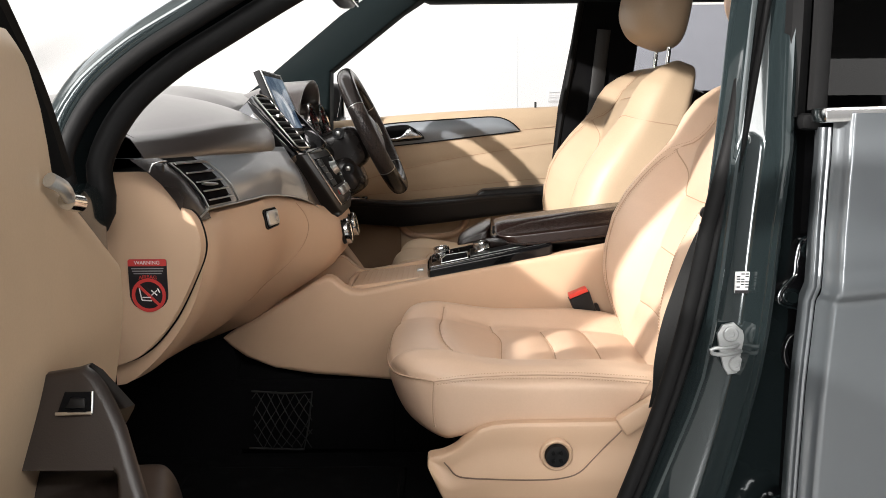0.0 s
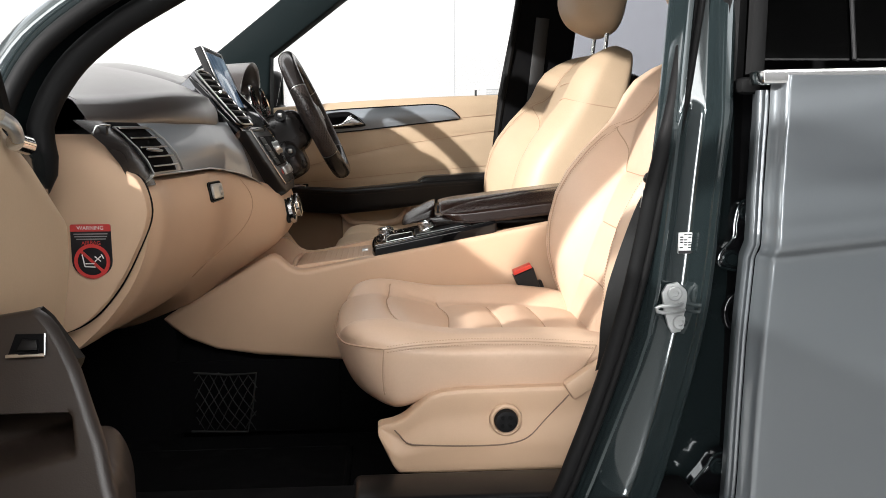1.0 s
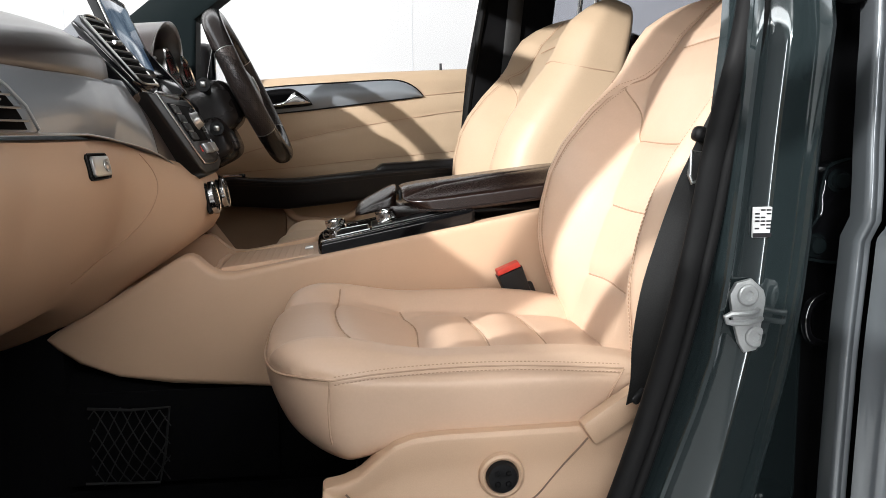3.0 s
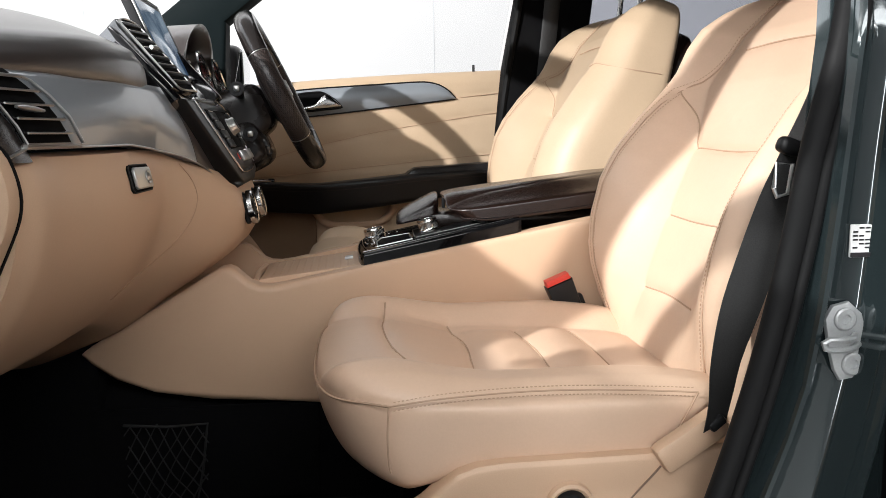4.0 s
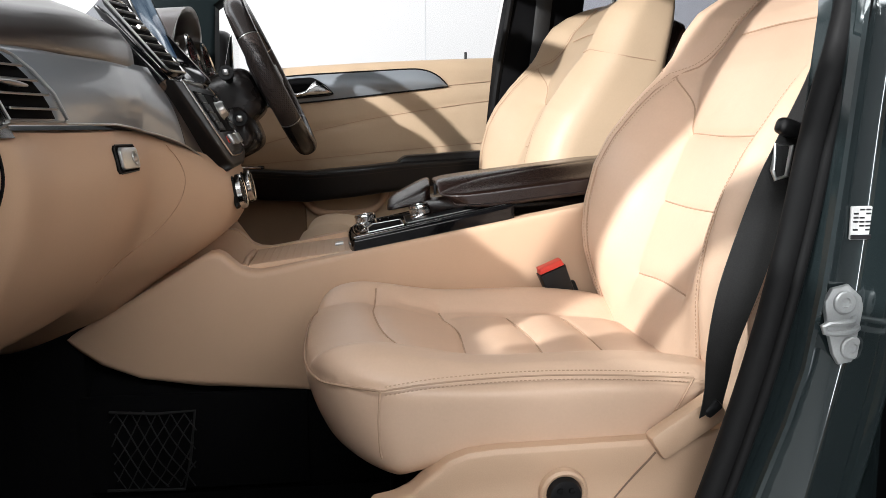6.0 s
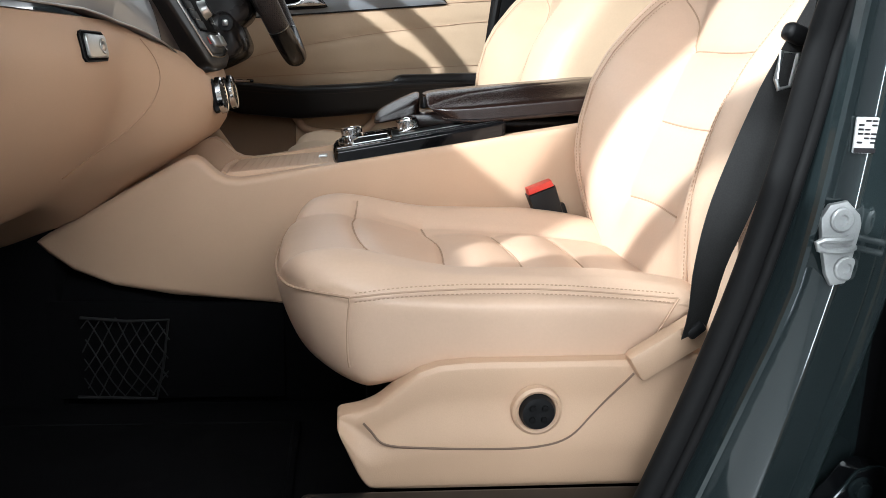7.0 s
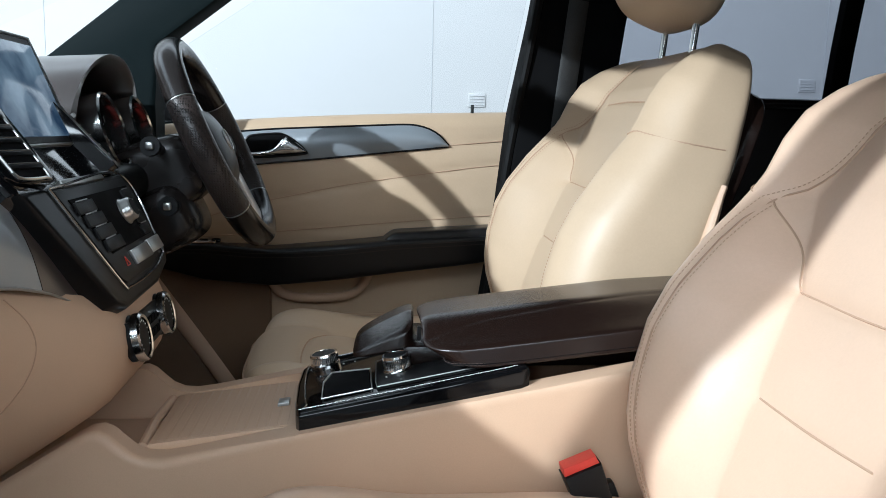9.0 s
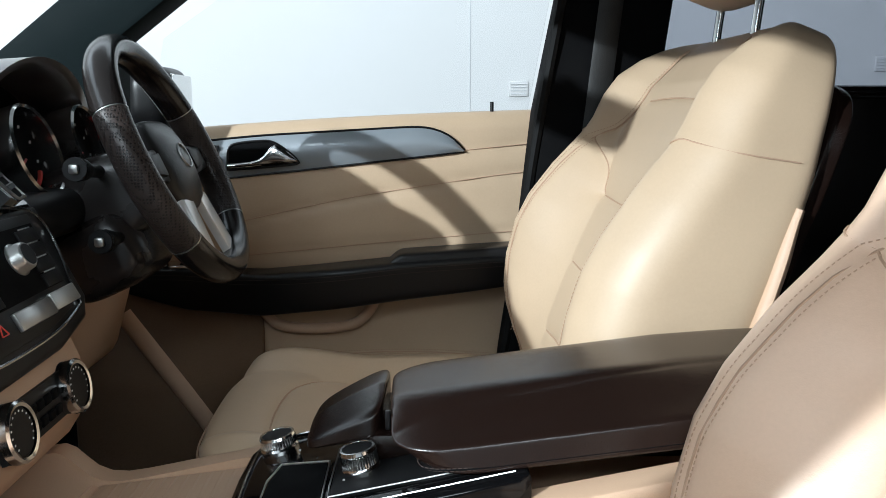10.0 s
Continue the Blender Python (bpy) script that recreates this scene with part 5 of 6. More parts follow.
for k in range(12):
    plate_on([(-0.180 + 0.0125 * k, 1.872), (-0.170 + 0.0125 * k, 1.872), (-0.170 + 0.0125 * k, 2.042), (-0.180 + 0.0125 * k, 2.042)], 0.9268, 0.12, 0.0006, TRIM, "rib", "", 0.0005, 1, bin_cover)
plate_on([(-0.050, 1.940), (-0.036, 1.940), (-0.036, 1.962), (-0.050, 1.962)], 0.928, 0.12, 0.004, SILVER, "cover_tab", "small silver tab", 0.0015, 2, bin_cover)
part("bin_frame", tube([(-0.196, 1.872, 0.899), (-0.200, 1.957, 0.900), (-0.196, 2.042, 0.899)], 0.006, 8), TRIM, con)

# black control tray
tray_pts = [(-0.018, 1.846), (0.235, 1.846), (0.245, 1.852), (0.245, 2.066), (0.04, 2.066), (0.004, 2.064), (-0.018, 2.052), (-0.026, 2.03), (-0.028, 1.97), (-0.026, 1.90), (-0.022, 1.855)]
tray = plate_on(tray_pts, 0.918, 0.20, 0.030, DEEP, "control_tray", "piano black control tray", 0.006, 3)
rim_pts = [(0.232, 1.858), (-0.002, 1.858), (-0.010, 1.866), (-0.016, 1.92), (-0.018, 1.985), (-0.016, 2.030), (-0.006, 2.050), (0.016, 2.056), (0.12, 2.057)]
part("tray_rim", tube([(x, y, 0.9495 + 0.20 * x) for x, y in [(q.x, q.y) for q in spline([(a, b, 0) for a, b in rim_pts], 50)]], 0.0010, 6), CHROME, tray, "bright rim line")
# No hollow here: a thin black plate paints the open bin's shaded depth.
plate_on([(0.008, 1.880), (0.062, 1.880), (0.062, 1.960), (0.016, 1.975), (0.008, 1.94)], 0.9470, 0.20, 0.003, SOOT, "bin_shade_plate", "flat black plate for the shaded open bin", 0.0, 1, tray)
part("bin_rim", tube([(x, y, 0.9505 + 0.20 * x) for x, y in ((0.006, 1.878), (0.064, 1.878), (0.064, 1.961), (0.015, 1.977), (0.006, 1.942))], 0.0011, 6, closed=True), SILVER, tray, "thin silver edge round the bin")
plate_on([(0.070, 1.878), (0.200, 1.878), (0.200, 1.985), (0.088, 1.990), (0.072, 1.98)], 0.9475, 0.20, 0.004, BLACK, "control_pad", "matt black control field", 0.002, 2, tray)
part("pad_rim", tube([(x, y, 0.9515 + 0.20 * x) for x, y in ((0.200, 1.988), (0.086, 1.993), (0.072, 1.984), (0.069, 1.90), (0.070, 1.878), (0.20, 1.876))], 0.0009, 6), SILVER, tray)


def turn_knob(x, y, z, r, h):
    k = part("turn_knob", lathe([(r * 1.10, -0.004), (r * 1.10, 0.002), (r, 0.004), (r * 0.97, h * 0.75), (r * 1.05, h * 0.85), (r, h), (r * 0.86, h), (r * 0.84, h - 0.001)], axes_m((x, y, z), (1, 0, 0.2), (0, 1, 0)), 36), CHROME, tray, "ribbed chrome turning knob")
    part("knob_top", lathe([(0.0005, h - 0.0006), (r * 0.85, h - 0.0004), (r * 0.85, h - 0.006)], axes_m((x, y, z), (1, 0, 0.2), (0, 1, 0)), 30), BLACK, k)
    bm = bmesh.new()
    for q in range(40):
        a = 2 * math.pi * q / 40
        tube([axes_m((x, y, z), (1, 0, 0.2), (0, 1, 0)) @ Vector((r * math.cos(a), r * math.sin(a), hh)) for hh in (0.005, h * 0.78)], 0.0009, 4, bm=bm)
    part("knob_ribs", bm, CHROME, k)


turn_knob(0.097, 1.926, 0.971, 0.0165, 0.021)
turn_knob(0.006, 2.026, 0.951, 0.0180, 0.016)
bm = bmesh.new()
for x, y in ((0.082, 1.905), (0.082, 1.925), (0.100, 1.912), (0.045, 2.0), (0.030, 2.0)):
    rbox((x, y, 0.9528 + 0.2 * x), (0.0022, 0.0036, 0.0006), 0.0002, 1, None, bm)
part("key_marks", bm, WHITE_INK, tray)


# padded armrest in two pieces
def arm(u, v, w):
    t = (w + 1) / 2
    x = 0.118 + 0.42 * (u + 1) / 2 + 0.040 * (1 - t) * (1 - ease(u, -1.0, -0.55))
    half = 0.098 - 0.010 * (1 - ease(x, 0.12, 0.17))
    low = 0.989 + 0.11 * max(0.0, x - 0.20)
    high = 1.034 + 0.115 * (x - 0.12) - 0.05 * max(0.0, x - 0.40)
    high -= 0.024 * ease(-v, 0.05, 1.05)
    y = 1.958 + half * v * (0.95 + 0.05 * (1 - t))
    z = low + (high - low) * t
    if w > 0.3:
        z -= groove(x, y, [([(0.13, 1.900), (0.20, 1.922), (0.32, 1.935), (0.52, 1.942)], 0.0010, 0.0030)])
    return Vector((x, y, z))


a = part("armrest", puff(arm, 9, 60), BROWN, con, "dark brown padded leather armrest")


def arm_edge(off):
    """A line round the armrest's lower edge, off above its foot."""
    pts = [arm(-0.985, v, off) + Vector((-0.0008, 0, 0)) for v in (0.2, -0.2, -0.6, -0.85)]
    pts += [arm(-0.955, -0.955, off) + Vector((-0.0006, -0.0006, 0))]
    return pts + [arm(u, -0.985, off) + Vector((0, -0.0008, 0)) for u in (-0.86, -0.6, -0.3, 0.0, 0.3, 0.6)]


for off in (-0.42, -0.56):
    part("stitching", stitches(arm_edge(off), 0.0048, 0.0034, 0.00045), DARK_THREAD, a)
part("seam", tube(spline(arm_edge(-0.49), 50), 0.0009, 5), SOOT, a)


def arm_front(u, v, w):
    x = 0.044 + 0.076 * (u + 1) / 2 + 0.004 * v
    t = (w + 1) / 2
    k = ease(x, 0.02, 0.11)
    half = 0.044 + 0.014 * k
    low = 0.976 + 0.2 * (x - 0.032)
    high = 0.992 + 0.044 * clamp((x - 0.042) / 0.080) ** 0.8 - 0.010 * clamp(-v)
    return Vector((x, 1.995 + half * v * (0.90 + 0.10 * (1 - t)), low + (high - low) * t))


part("armrest_cover", puff(arm_front, 6, 30), BROWN, con, "dark brown leather palm rest")
part("cover_clip", rbox((0.122, 1.925, 1.018), (0.005, 0.006, 0.018), 0.001, 1), SATIN, con)
part("far_flap", rbox((0.35, 2.0, 0.985), (0.5, 0.13, 0.03), 0.01), BROWN, con)

# ---- front doors, lined inside ----
def front_door(name, place, label, lower_mat, blade_from, group="front doors"):
    """A front door; place(u, w, z) sets u from hinge to latch, w into the cabin."""
    base = place(0.4, -0.05, 0.5)
    door = thing(name, base, label, "car door", group)

    opened = blade_from > 0

    def rim(u):
        if opened:
            return along(u, [(0.0, 1.11), (0.04, 1.133), (0.115, 1.178), (0.19, 1.214), (0.205, 1.28), (0.235, 1.335), (0.84, 1.345)])
        return 1.248 + 0.052 * clamp(u / 0.84) + 0.008 * math.sin(math.pi * clamp(u / 0.84)) - 0.03 * (1 - ease(u, 0.0, 0.10))

    seams = [([(0.14, 1.040), (0.20, 1.069), (0.287, 1.097), (0.417, 1.126), (0.527, 1.148), (0.749, 1.181), (0.84, 1.192)], 0.005, 0.0035), ([(0.16, 1.026), (0.339, 1.040), (0.526, 1.057), (0.75, 1.076), (0.84, 1.083)], 0.004, 0.0035), ([(0.70, 1.229), (0.84, 1.243)], 0.004, 0.003)] if not opened else []

    def face(u, z):
        w = 0.022 - 0.020 * ease(z, 1.06, 0.90) + 0.030 * ease(-z, -0.80, -0.60)
        w -= 0.012 * ease(z, rim(u) - 0.02, rim(u))
        return w - groove(u, z, seams)

    rows = []
    us = [0.84 * i / 84 for i in range(85)]
    for u in us:
        top = rim(u)
        col = [(face(u, z), z) for z in [0.60 + (top - 0.60) * j / 70 for j in range(71)]] + [(-0.004, top + 0.004), (-0.03, top + 0.003), (-0.05, top - 0.01)]
        rows.append([place(u, w, z) for w, z in col])
    part("lining", grid_bm(rows), DIM_BEIGE, door, "beige leather door lining", angle=50)
    part("outer_shell", puff(lambda a, b, c: place(0.42 + 0.43 * a, -0.085 + 0.045 * b, 0.90 + 0.34 * c), 9, 14), PAINT, door, "dark painted door shell")
    for ln, _, _ in seams:
        part("seam", tube([place(q.x, face(q.x, q.y) + 0.0035, q.y) for q in spline([(a, b, 0) for a, b in ln], 40)], 0.0009, 5), THREAD, door)

    if not opened:
        # grey trim blade with the handle recess
        up_edge = [(0.18, 1.240), (0.255, 1.249), (0.34, 1.257), (0.42, 1.262), (0.528, 1.268), (0.60, 1.272), (0.637, 1.272), (0.665, 1.266), (0.688, 1.254), (0.704, 1.239), (0.712, 1.230)]
        lo_edge = [(0.18, 1.170), (0.255, 1.178), (0.34, 1.187), (0.42, 1.195), (0.528, 1.207), (0.593, 1.214), (0.637, 1.219), (0.665, 1.222), (0.688, 1.225), (0.704, 1.2265), (0.712, 1.228)]
        up_edge, lo_edge = [p for p in up_edge if p[0] >= blade_from], [p for p in lo_edge if p[0] >= blade_from]
        ua, la = spline([(a, b, 0) for a, b in up_edge], 40), spline([(a, b, 0) for a, b in lo_edge], 40)
        rows = []
        for p, q in zip(ua, la):
            line = []
            for j in range(9):
                t = j / 8
                m = q.lerp(p, t)
                line.append(place(m.x, face(m.x, m.y) + 0.004 + 0.010 * math.sin(math.pi * t), m.y))
            rows.append(line)
        blade = part("trim_blade", grid_bm(rows), DECOR, door, "blue-grey satin trim blade")
        edge = [place(p.x, face(p.x, p.y) + 0.004, p.y) for p in ua] + [place(p.x, face(p.x, p.y) + 0.004, p.y) for p in la[::-1]]
        part("blade_edge", tube(edge, 0.0022, 6, closed=True), SATIN, blade, "thin black edge")
        cup = [(0.284, 1.196), (0.287, 1.232), (0.300, 1.243), (0.345, 1.248), (0.366, 1.246), (0.392, 1.230), (0.410, 1.213), (0.408, 1.207), (0.354, 1.201)]
        cu = [(q.x, q.y) for q in spline([(a, b, 0) for a, b in cup + cup[:1]], 61)][:-1]
        # Flat black patch in place of the shade inside the handle hollow.
        bm = bmesh.new()
        bm.faces.new([bm.verts.new(place(a, face(a, b) + 0.0152, b)) for a, b in cu])
        part("recess_shade", bm, SOOT, door, "flat black patch for the shaded handle hollow")
        part("recess_rim", tube([place(a, face(a, b) + 0.0155, b) for a, b in cu], 0.0022, 8, closed=True), SATIN, door, "dark rim round the handle")
        up_h = spline([(0.286, 1.208, 0), (0.325, 1.212, 0), (0.346, 1.219, 0), (0.358, 1.232, 0), (0.371, 1.241, 0), (0.392, 1.230, 0), (0.410, 1.2145, 0)], 30)
        lo_h = spline([(0.286, 1.199, 0), (0.325, 1.202, 0), (0.344, 1.204, 0), (0.360, 1.206, 0), (0.376, 1.207, 0), (0.394, 1.2085, 0), (0.410, 1.211, 0)], 30)
        rows = []
        for i, (p, q) in enumerate(zip(up_h, lo_h)):
            mid_, hz = (p + q) / 2, (p.y - q.y) / 2
            ring = []
            for j in range(14):
                a2 = 2 * math.pi * j / 14
                zz = mid_.y + hz * math.sin(a2)
                ring.append(place(mid_.x + (p.x - q.x) / 2 * math.sin(a2), face(mid_.x, mid_.y) + 0.021 + 0.005 * math.cos(a2) - 0.003 * ease(i / 29, 0.8, 1.0), zz))
            rows.append(ring)
        part("door_handle", grid_bm(rows, closed=True, cap=True), CHROME, door, "satin chrome inside door handle")
        part("lock_key", slab([(0.253, 1.203), (0.264, 1.202), (0.271, 1.240), (0.260, 1.241)], 0.004, axes_m(place(0, face(0.26, 1.22) + 0.016, 0), place(1, 0, 0) - place(0, 0, 0), Vector((0, 0, 1))), 0.001), BLACK, door, "black lock key")
    part("lock_pin", tube([place(0.764, 0.0, 1.30), place(0.764, 0.0, 1.318)], 0.0035, 8), BLACK, door, "black lock pin")

    # black padded armrest
    topz = [(0.02, 0.985), (0.08, 1.012), (0.20, 1.018), (0.34, 1.012), (0.46, 1.022), (0.60, 1.036), (0.84, 1.050)]
    lowz = [(0.02, 0.975), (0.08, 0.965), (0.20, 0.940), (0.34, 0.932), (0.46, 0.944), (0.60, 0.962), (0.84, 0.988)]
    if opened:
        topz, lowz = [(0.02, 0.86), (0.24, 0.90)], [(0.02, 0.82), (0.24, 0.83)]
    deep = [(0.02, 0.004), (0.08, 0.012), (0.20, 0.050), (0.36, 0.085), (0.50, 0.100), (0.84, 0.085)]

    def rest(a, b, c):
        u = 0.02 + (0.22 if opened else 0.82) * (a + 1) / 2
        t = (c + 1) / 2
        lo, hi = along(u, lowz), along(u, topz)
        return place(u, 0.005 + along(u, deep) * (b + 1) / 2 * (0.86 + 0.14 * t), lo + (hi - lo) * t)

    ar = part("armrest", puff(rest, 7, 60), lower_mat if opened else BLACK_LEATHER, door, "black leather door armrest")
    if not opened:
        def raised(a, b, c):
            u = 0.555 + 0.28 * (a + 1) / 2
            t = (c + 1) / 2
            return place(u, 0.012 + (along(u, deep) - 0.014) * (b + 1) / 2 * (0.94 + 0.06 * (1 - t)), along(u, topz) - 0.020 + (0.034 * ease(u, 0.54, 0.60)) * t)

        part("raised_pad", puff(raised, 7, 30), BLACK_LEATHER, ar, "raised black leather elbow pad")
        for dz in (0.012, 0.020):
            part("stitching", stitches([place(u, 0.006 + along(u, deep) * 0.985, along(u, topz) - dz) for u in (0.10, 0.2, 0.3, 0.4, 0.5, 0.6, 0.7, 0.82)], 0.005, 0.0034, 0.0005), DARK_THREAD, ar)
        part("switch_edge", rbox(place(0.20, along(0.20, deep) * 0.6 + 0.018, 1.021), (0.05, 0.004, 0.005), 0.001, 1), CHROME, ar)
        for k in range(4):
            part("window_switch", rbox(place(0.13 + 0.026 * k + 0.014 * (k > 1), 0.020, 1.0185 + 0.001 * k), (0.018, 0.016, 0.008), 0.003, 2), GLOSS, ar, "black window switch")

    # dark lower moulding at the hinge end
    def lower(a, b, c):
        u, z = 0.005 + (0.22 if opened else 0.33) * (a + 1) / 2, 0.60 + (0.26 if opened else 0.375) * (c + 1) / 2
        if opened:
            top, low = along(u, [(0, 0.004), (0.06, 0.014), (0.12, 0.036), (0.28, 0.106), (0.6, 0.125)]), along(u, [(0, 0.078), (0.146, 0.106), (0.6, 0.118)])
            return place(u - 0.01, (low + (top - low) * ease(z, 0.80, 1.0)) * (b + 1) / 2, z)
        bulge = 0.012 + 0.095 * ease(-z, -0.97, -0.80) * (1 - 0.75 * ease(u, 0.20, 0.335))
        return place(u, bulge * (b + 1) / 2, z)

    part("lower_moulding", puff(lower, 8, 40), lower_mat, door, "moulded lower door panel")
    if opened:
        part("pull_block", puff(lambda a, b, c: place(0.71 + 0.15 * a, 0.07 + 0.07 * b, 0.815 + 0.21 * c), 6, 20), BEIGE, door, "beige padded pull section")

    # map pocket under it
    pk = [(0.33, 0.940), (0.36, 0.905), (0.42, 0.895), (0.50, 0.902), (0.535, 0.930), (0.545, 0.955)]
    pc = spline([(a, b, 0) for a, b in pk], 30)
    part("pocket_lip", tube([place(p.x, face(p.x, p.y) + 0.012, p.y) for p in pc], 0.010, 10), TRIM, door, "moulded beige pocket lip")
    part("door_pocket", puff(lambda a, b, c: place(0.40 + 0.40 * a, 0.018 + 0.035 * b, 0.71 + 0.10 * c), 6, 20), TRIM, door, "beige door pocket")
    return door


# The lower moulding takes the browned trim, its shade put into the colour.
driver_door = front_door("driver_door", lambda u, w, z: Vector((-0.468 + u, 2.752 - w, z)), "closed driver door with beige lining and black armrest", SHADED_TRIM, 0.0)
# Flattened beige bar sloping across the brown lower door panel.
part("lower_bar", tube(spline([(-0.360, 2.64, 0.95), (-0.325, 2.64, 0.90), (-0.262, 2.64, 0.81), (-0.198, 2.64, 0.715)], 20), 0.016, 10, flat=0.5, up=(0, -1, 0)), TRIM, driver_door, "flattened beige bar across the lower door")

# the open passenger door swings out from its front hinge
dx, dy = math.cos(radians(84)), -math.sin(radians(84))
open_door = front_door("passenger_door", lambda u, w, z: Vector((-0.378 + dx * u + (-dy) * w, 1.02 + dy * u + dx * w, z)), "wide open passenger door with beige lining and dark brown armrest", MOULD, 0.30)


def od(u, w, z):
    return Vector((-0.378 + dx * u + (-dy) * w, 1.02 + dy * u + dx * w, z))


part("window_frame", tube(spline([od(-0.02, -0.05, 1.20), od(0.05, -0.05, 1.30), od(0.20, -0.045, 1.42), od(0.40, -0.03, 1.53), od(0.62, -0.02, 1.58), od(0.86, -0.02, 1.56), od(0.84, -0.045, 1.28)], 60), 0.020, 10, flat=0.7), RUBBER, open_door, "black door window frame")
part("frame_paint", tube(spline([od(-0.04, -0.075, 1.20), od(0.03, -0.075, 1.31), od(0.18, -0.07, 1.44), od(0.39, -0.055, 1.555), od(0.62, -0.045, 1.605), od(0.89, -0.045, 1.58)], 50), 0.014, 10), PAINT, open_door)
# Glass added here, tinted dark to dim the key light on the seat.
frame_line = spline([(0.0, 1.22, 0), (0.05, 1.30, 0), (0.20, 1.42, 0), (0.40, 1.53, 0), (0.62, 1.575, 0), (0.83, 1.56, 0), (0.84, 1.28, 0)], 30)
bm = bmesh.new()
bm.faces.new([bm.verts.new(od(p.x, -0.045, p.y)) for p in frame_line])
part("pane", bm, pane_material("tinted_door_glass", (0.55, 0.57, 0.57), 1.05), open_door, "raised door glass, tinted to dim the key light")
# the blunt, switch-bearing end of its armrest, with a deep grab hollow, running down into the lower door
PANEL_EDGE = [(0.60, -0.150), (0.80, -0.186), (0.891, -0.213), (0.914, -0.222), (0.939, -0.230), (0.964, -0.242), (0.994, -0.256), (1.013, -0.268), (1.028, -0.279), (1.037, -0.288), (1.042, -0.297)]
rows = []
for i in range(131):
    z = 1.042 - 0.44 * i / 130
    right = along(z, PANEL_EDGE)
    y0 = 0.78 - 0.5 * min(0.20, 1.042 - z)
    line = []
    for k in range(61):
        x = -0.365 + (right - 0.008 + 0.365) * k / 60
        inside = min(-0.260 + 0.2 * (0.961 - z) - x, z - (0.920 + 0.25 * (x + 0.315)), 0.961 - z)
        line.append((x, y0 + 0.055 * ease(inside, -0.003, 0.009), z - 0.16 * max(0, -0.297 - x) * (1 - ease(i / 130, 0, 0.2))))
    line += [(right - 0.003, y0 + 0.002, z), (right, y0 + 0.008, z), (right - 0.010, y0 + 0.03, z - 0.012), (right - 0.060, y0 + 0.13, z - 0.065)]
    rows.append(line)
rows = [[(x, y + 0.10, z - 0.070) for x, y, z in rows[0]], [(x, y + 0.03, z - 0.012) for x, y, z in rows[0]], [(x, y + 0.008, z + 0.001) for x, y, z in rows[0]]] + rows
end_panel = part("armrest_end", grid_bm(rows), MOULD, open_door, "dark brown armrest end with a grab hollow", angle=60)
sw_m = axes_m(Vector((-0.298, 0.7665, 1.016)), (1, 0, 0), (0, 0.447, 0.894))
sw = part("window_switch", slab([(-0.017, -0.009), (0.013, -0.009), (0.011, 0.009), (-0.013, 0.009)], 0.0015, sw_m, 0.0004), SOOT, end_panel, "black window switch")
part("key", slab([(-0.010, -0.006), (0.008, -0.006), (0.006, 0.003), (-0.006, 0.004)], 0.004, sw_m, 0.0015, 2), SATIN, sw)
part("lip", tube([sw_m @ Vector(p) for p in ((-0.018, -0.0105, 0.002), (0.0, -0.0102, 0.003), (0.0135, -0.0098, 0.002))], 0.0016, 8), CHROME, sw, "chrome lip")
part("lip", tube([sw_m @ Vector(p) for p in ((0.0135, -0.0098, 0.002), (0.0115, 0.009, 0.0015))], 0.0009, 6), STEEL, sw)
lever = part("inner_lever", tube(spline([od(0.225, 0.030, 1.208), od(0.21, 0.036, 1.200), od(0.19, 0.034, 1.189)], 12), lambda t: 0.0070 - 0.001 * t, 12), STEEL, open_door, "satin silver door lever")
part("lever_end", tube([od(0.192, 0.032, 1.186), od(0.170, 0.036, 1.182)], 0.0085, 14), CHROME, lever, "chrome lever end")

# the far outside mirror
mir = thing("door_mirror", (-0.34, 2.95, 1.22), "dark outside door mirror beyond the glass", "mirror")
part("shell", puff(lambda a, b, c: Vector((-0.375 + 0.045 * a, 2.98 + 0.10 * b, 1.325 + 0.066 * c)), 4, 16), SATIN, mir)
part("mirror_glass", rbox((-0.329, 2.98, 1.325), (0.006, 0.15, 0.10), 0.002, 1), CHROME, mir)
part("foot", rbox((-0.35, 2.87, 1.25), (0.06, 0.12, 0.04), 0.01), PAINT, mir)

# inside mirror
im = thing("rear_view_mirror", (-0.19, 1.95, 1.52), "black rear-view mirror under the windscreen top", "mirror")
part("shell", puff(lambda a, b, c: Vector((-0.205 + 0.022 * a, 1.95 + 0.115 * b, 1.545 + 0.034 * c)), 4, 14), BLACK, im)
part("mirror_glass", rbox((-0.182, 1.95, 1.545), (0.004, 0.20, 0.052), 0.001, 1), CHROME, im)
part("arm", tube([(-0.21, 1.95, 1.56), (-0.26, 1.95, 1.605)], 0.010, 8), BLACK, im)

# ---- small things ----
buckle = thing("seat_belt_buckle", (0.31, 1.80, 0.84), "black seat belt buckle with a red release button", "belt buckle")
bx = Vector((-0.38, 0.0, 0.92)).normalized()
bm_ = axes_m(Vector((0.306, 1.800, 0.868)), Vector((0.92, 0, 0.38)), bx)
part("housing", slab([(-0.019, -0.056), (0.019, -0.056), (0.0225, 0.030), (-0.0225, 0.030)], 0.028, bm_ @ Matrix.Translation((0, 0, -0.013)), 0.004, 2), BLACK, buckle)
part("release_button", slab([(-0.0208, 0.030), (0.0208, 0.030), (0.0195, 0.040), (-0.0195, 0.040)], 0.022, bm_ @ Matrix.Translation((0, 0, -0.010)), 0.002, 2), RED, buckle, "red release button")
part("stalk", rbox((0.335, 1.812, 0.832), (0.035, 0.016, 0.08), 0.004, 2, Matrix.Rotation(radians(-22), 4, "Y")), BLACK, buckle)

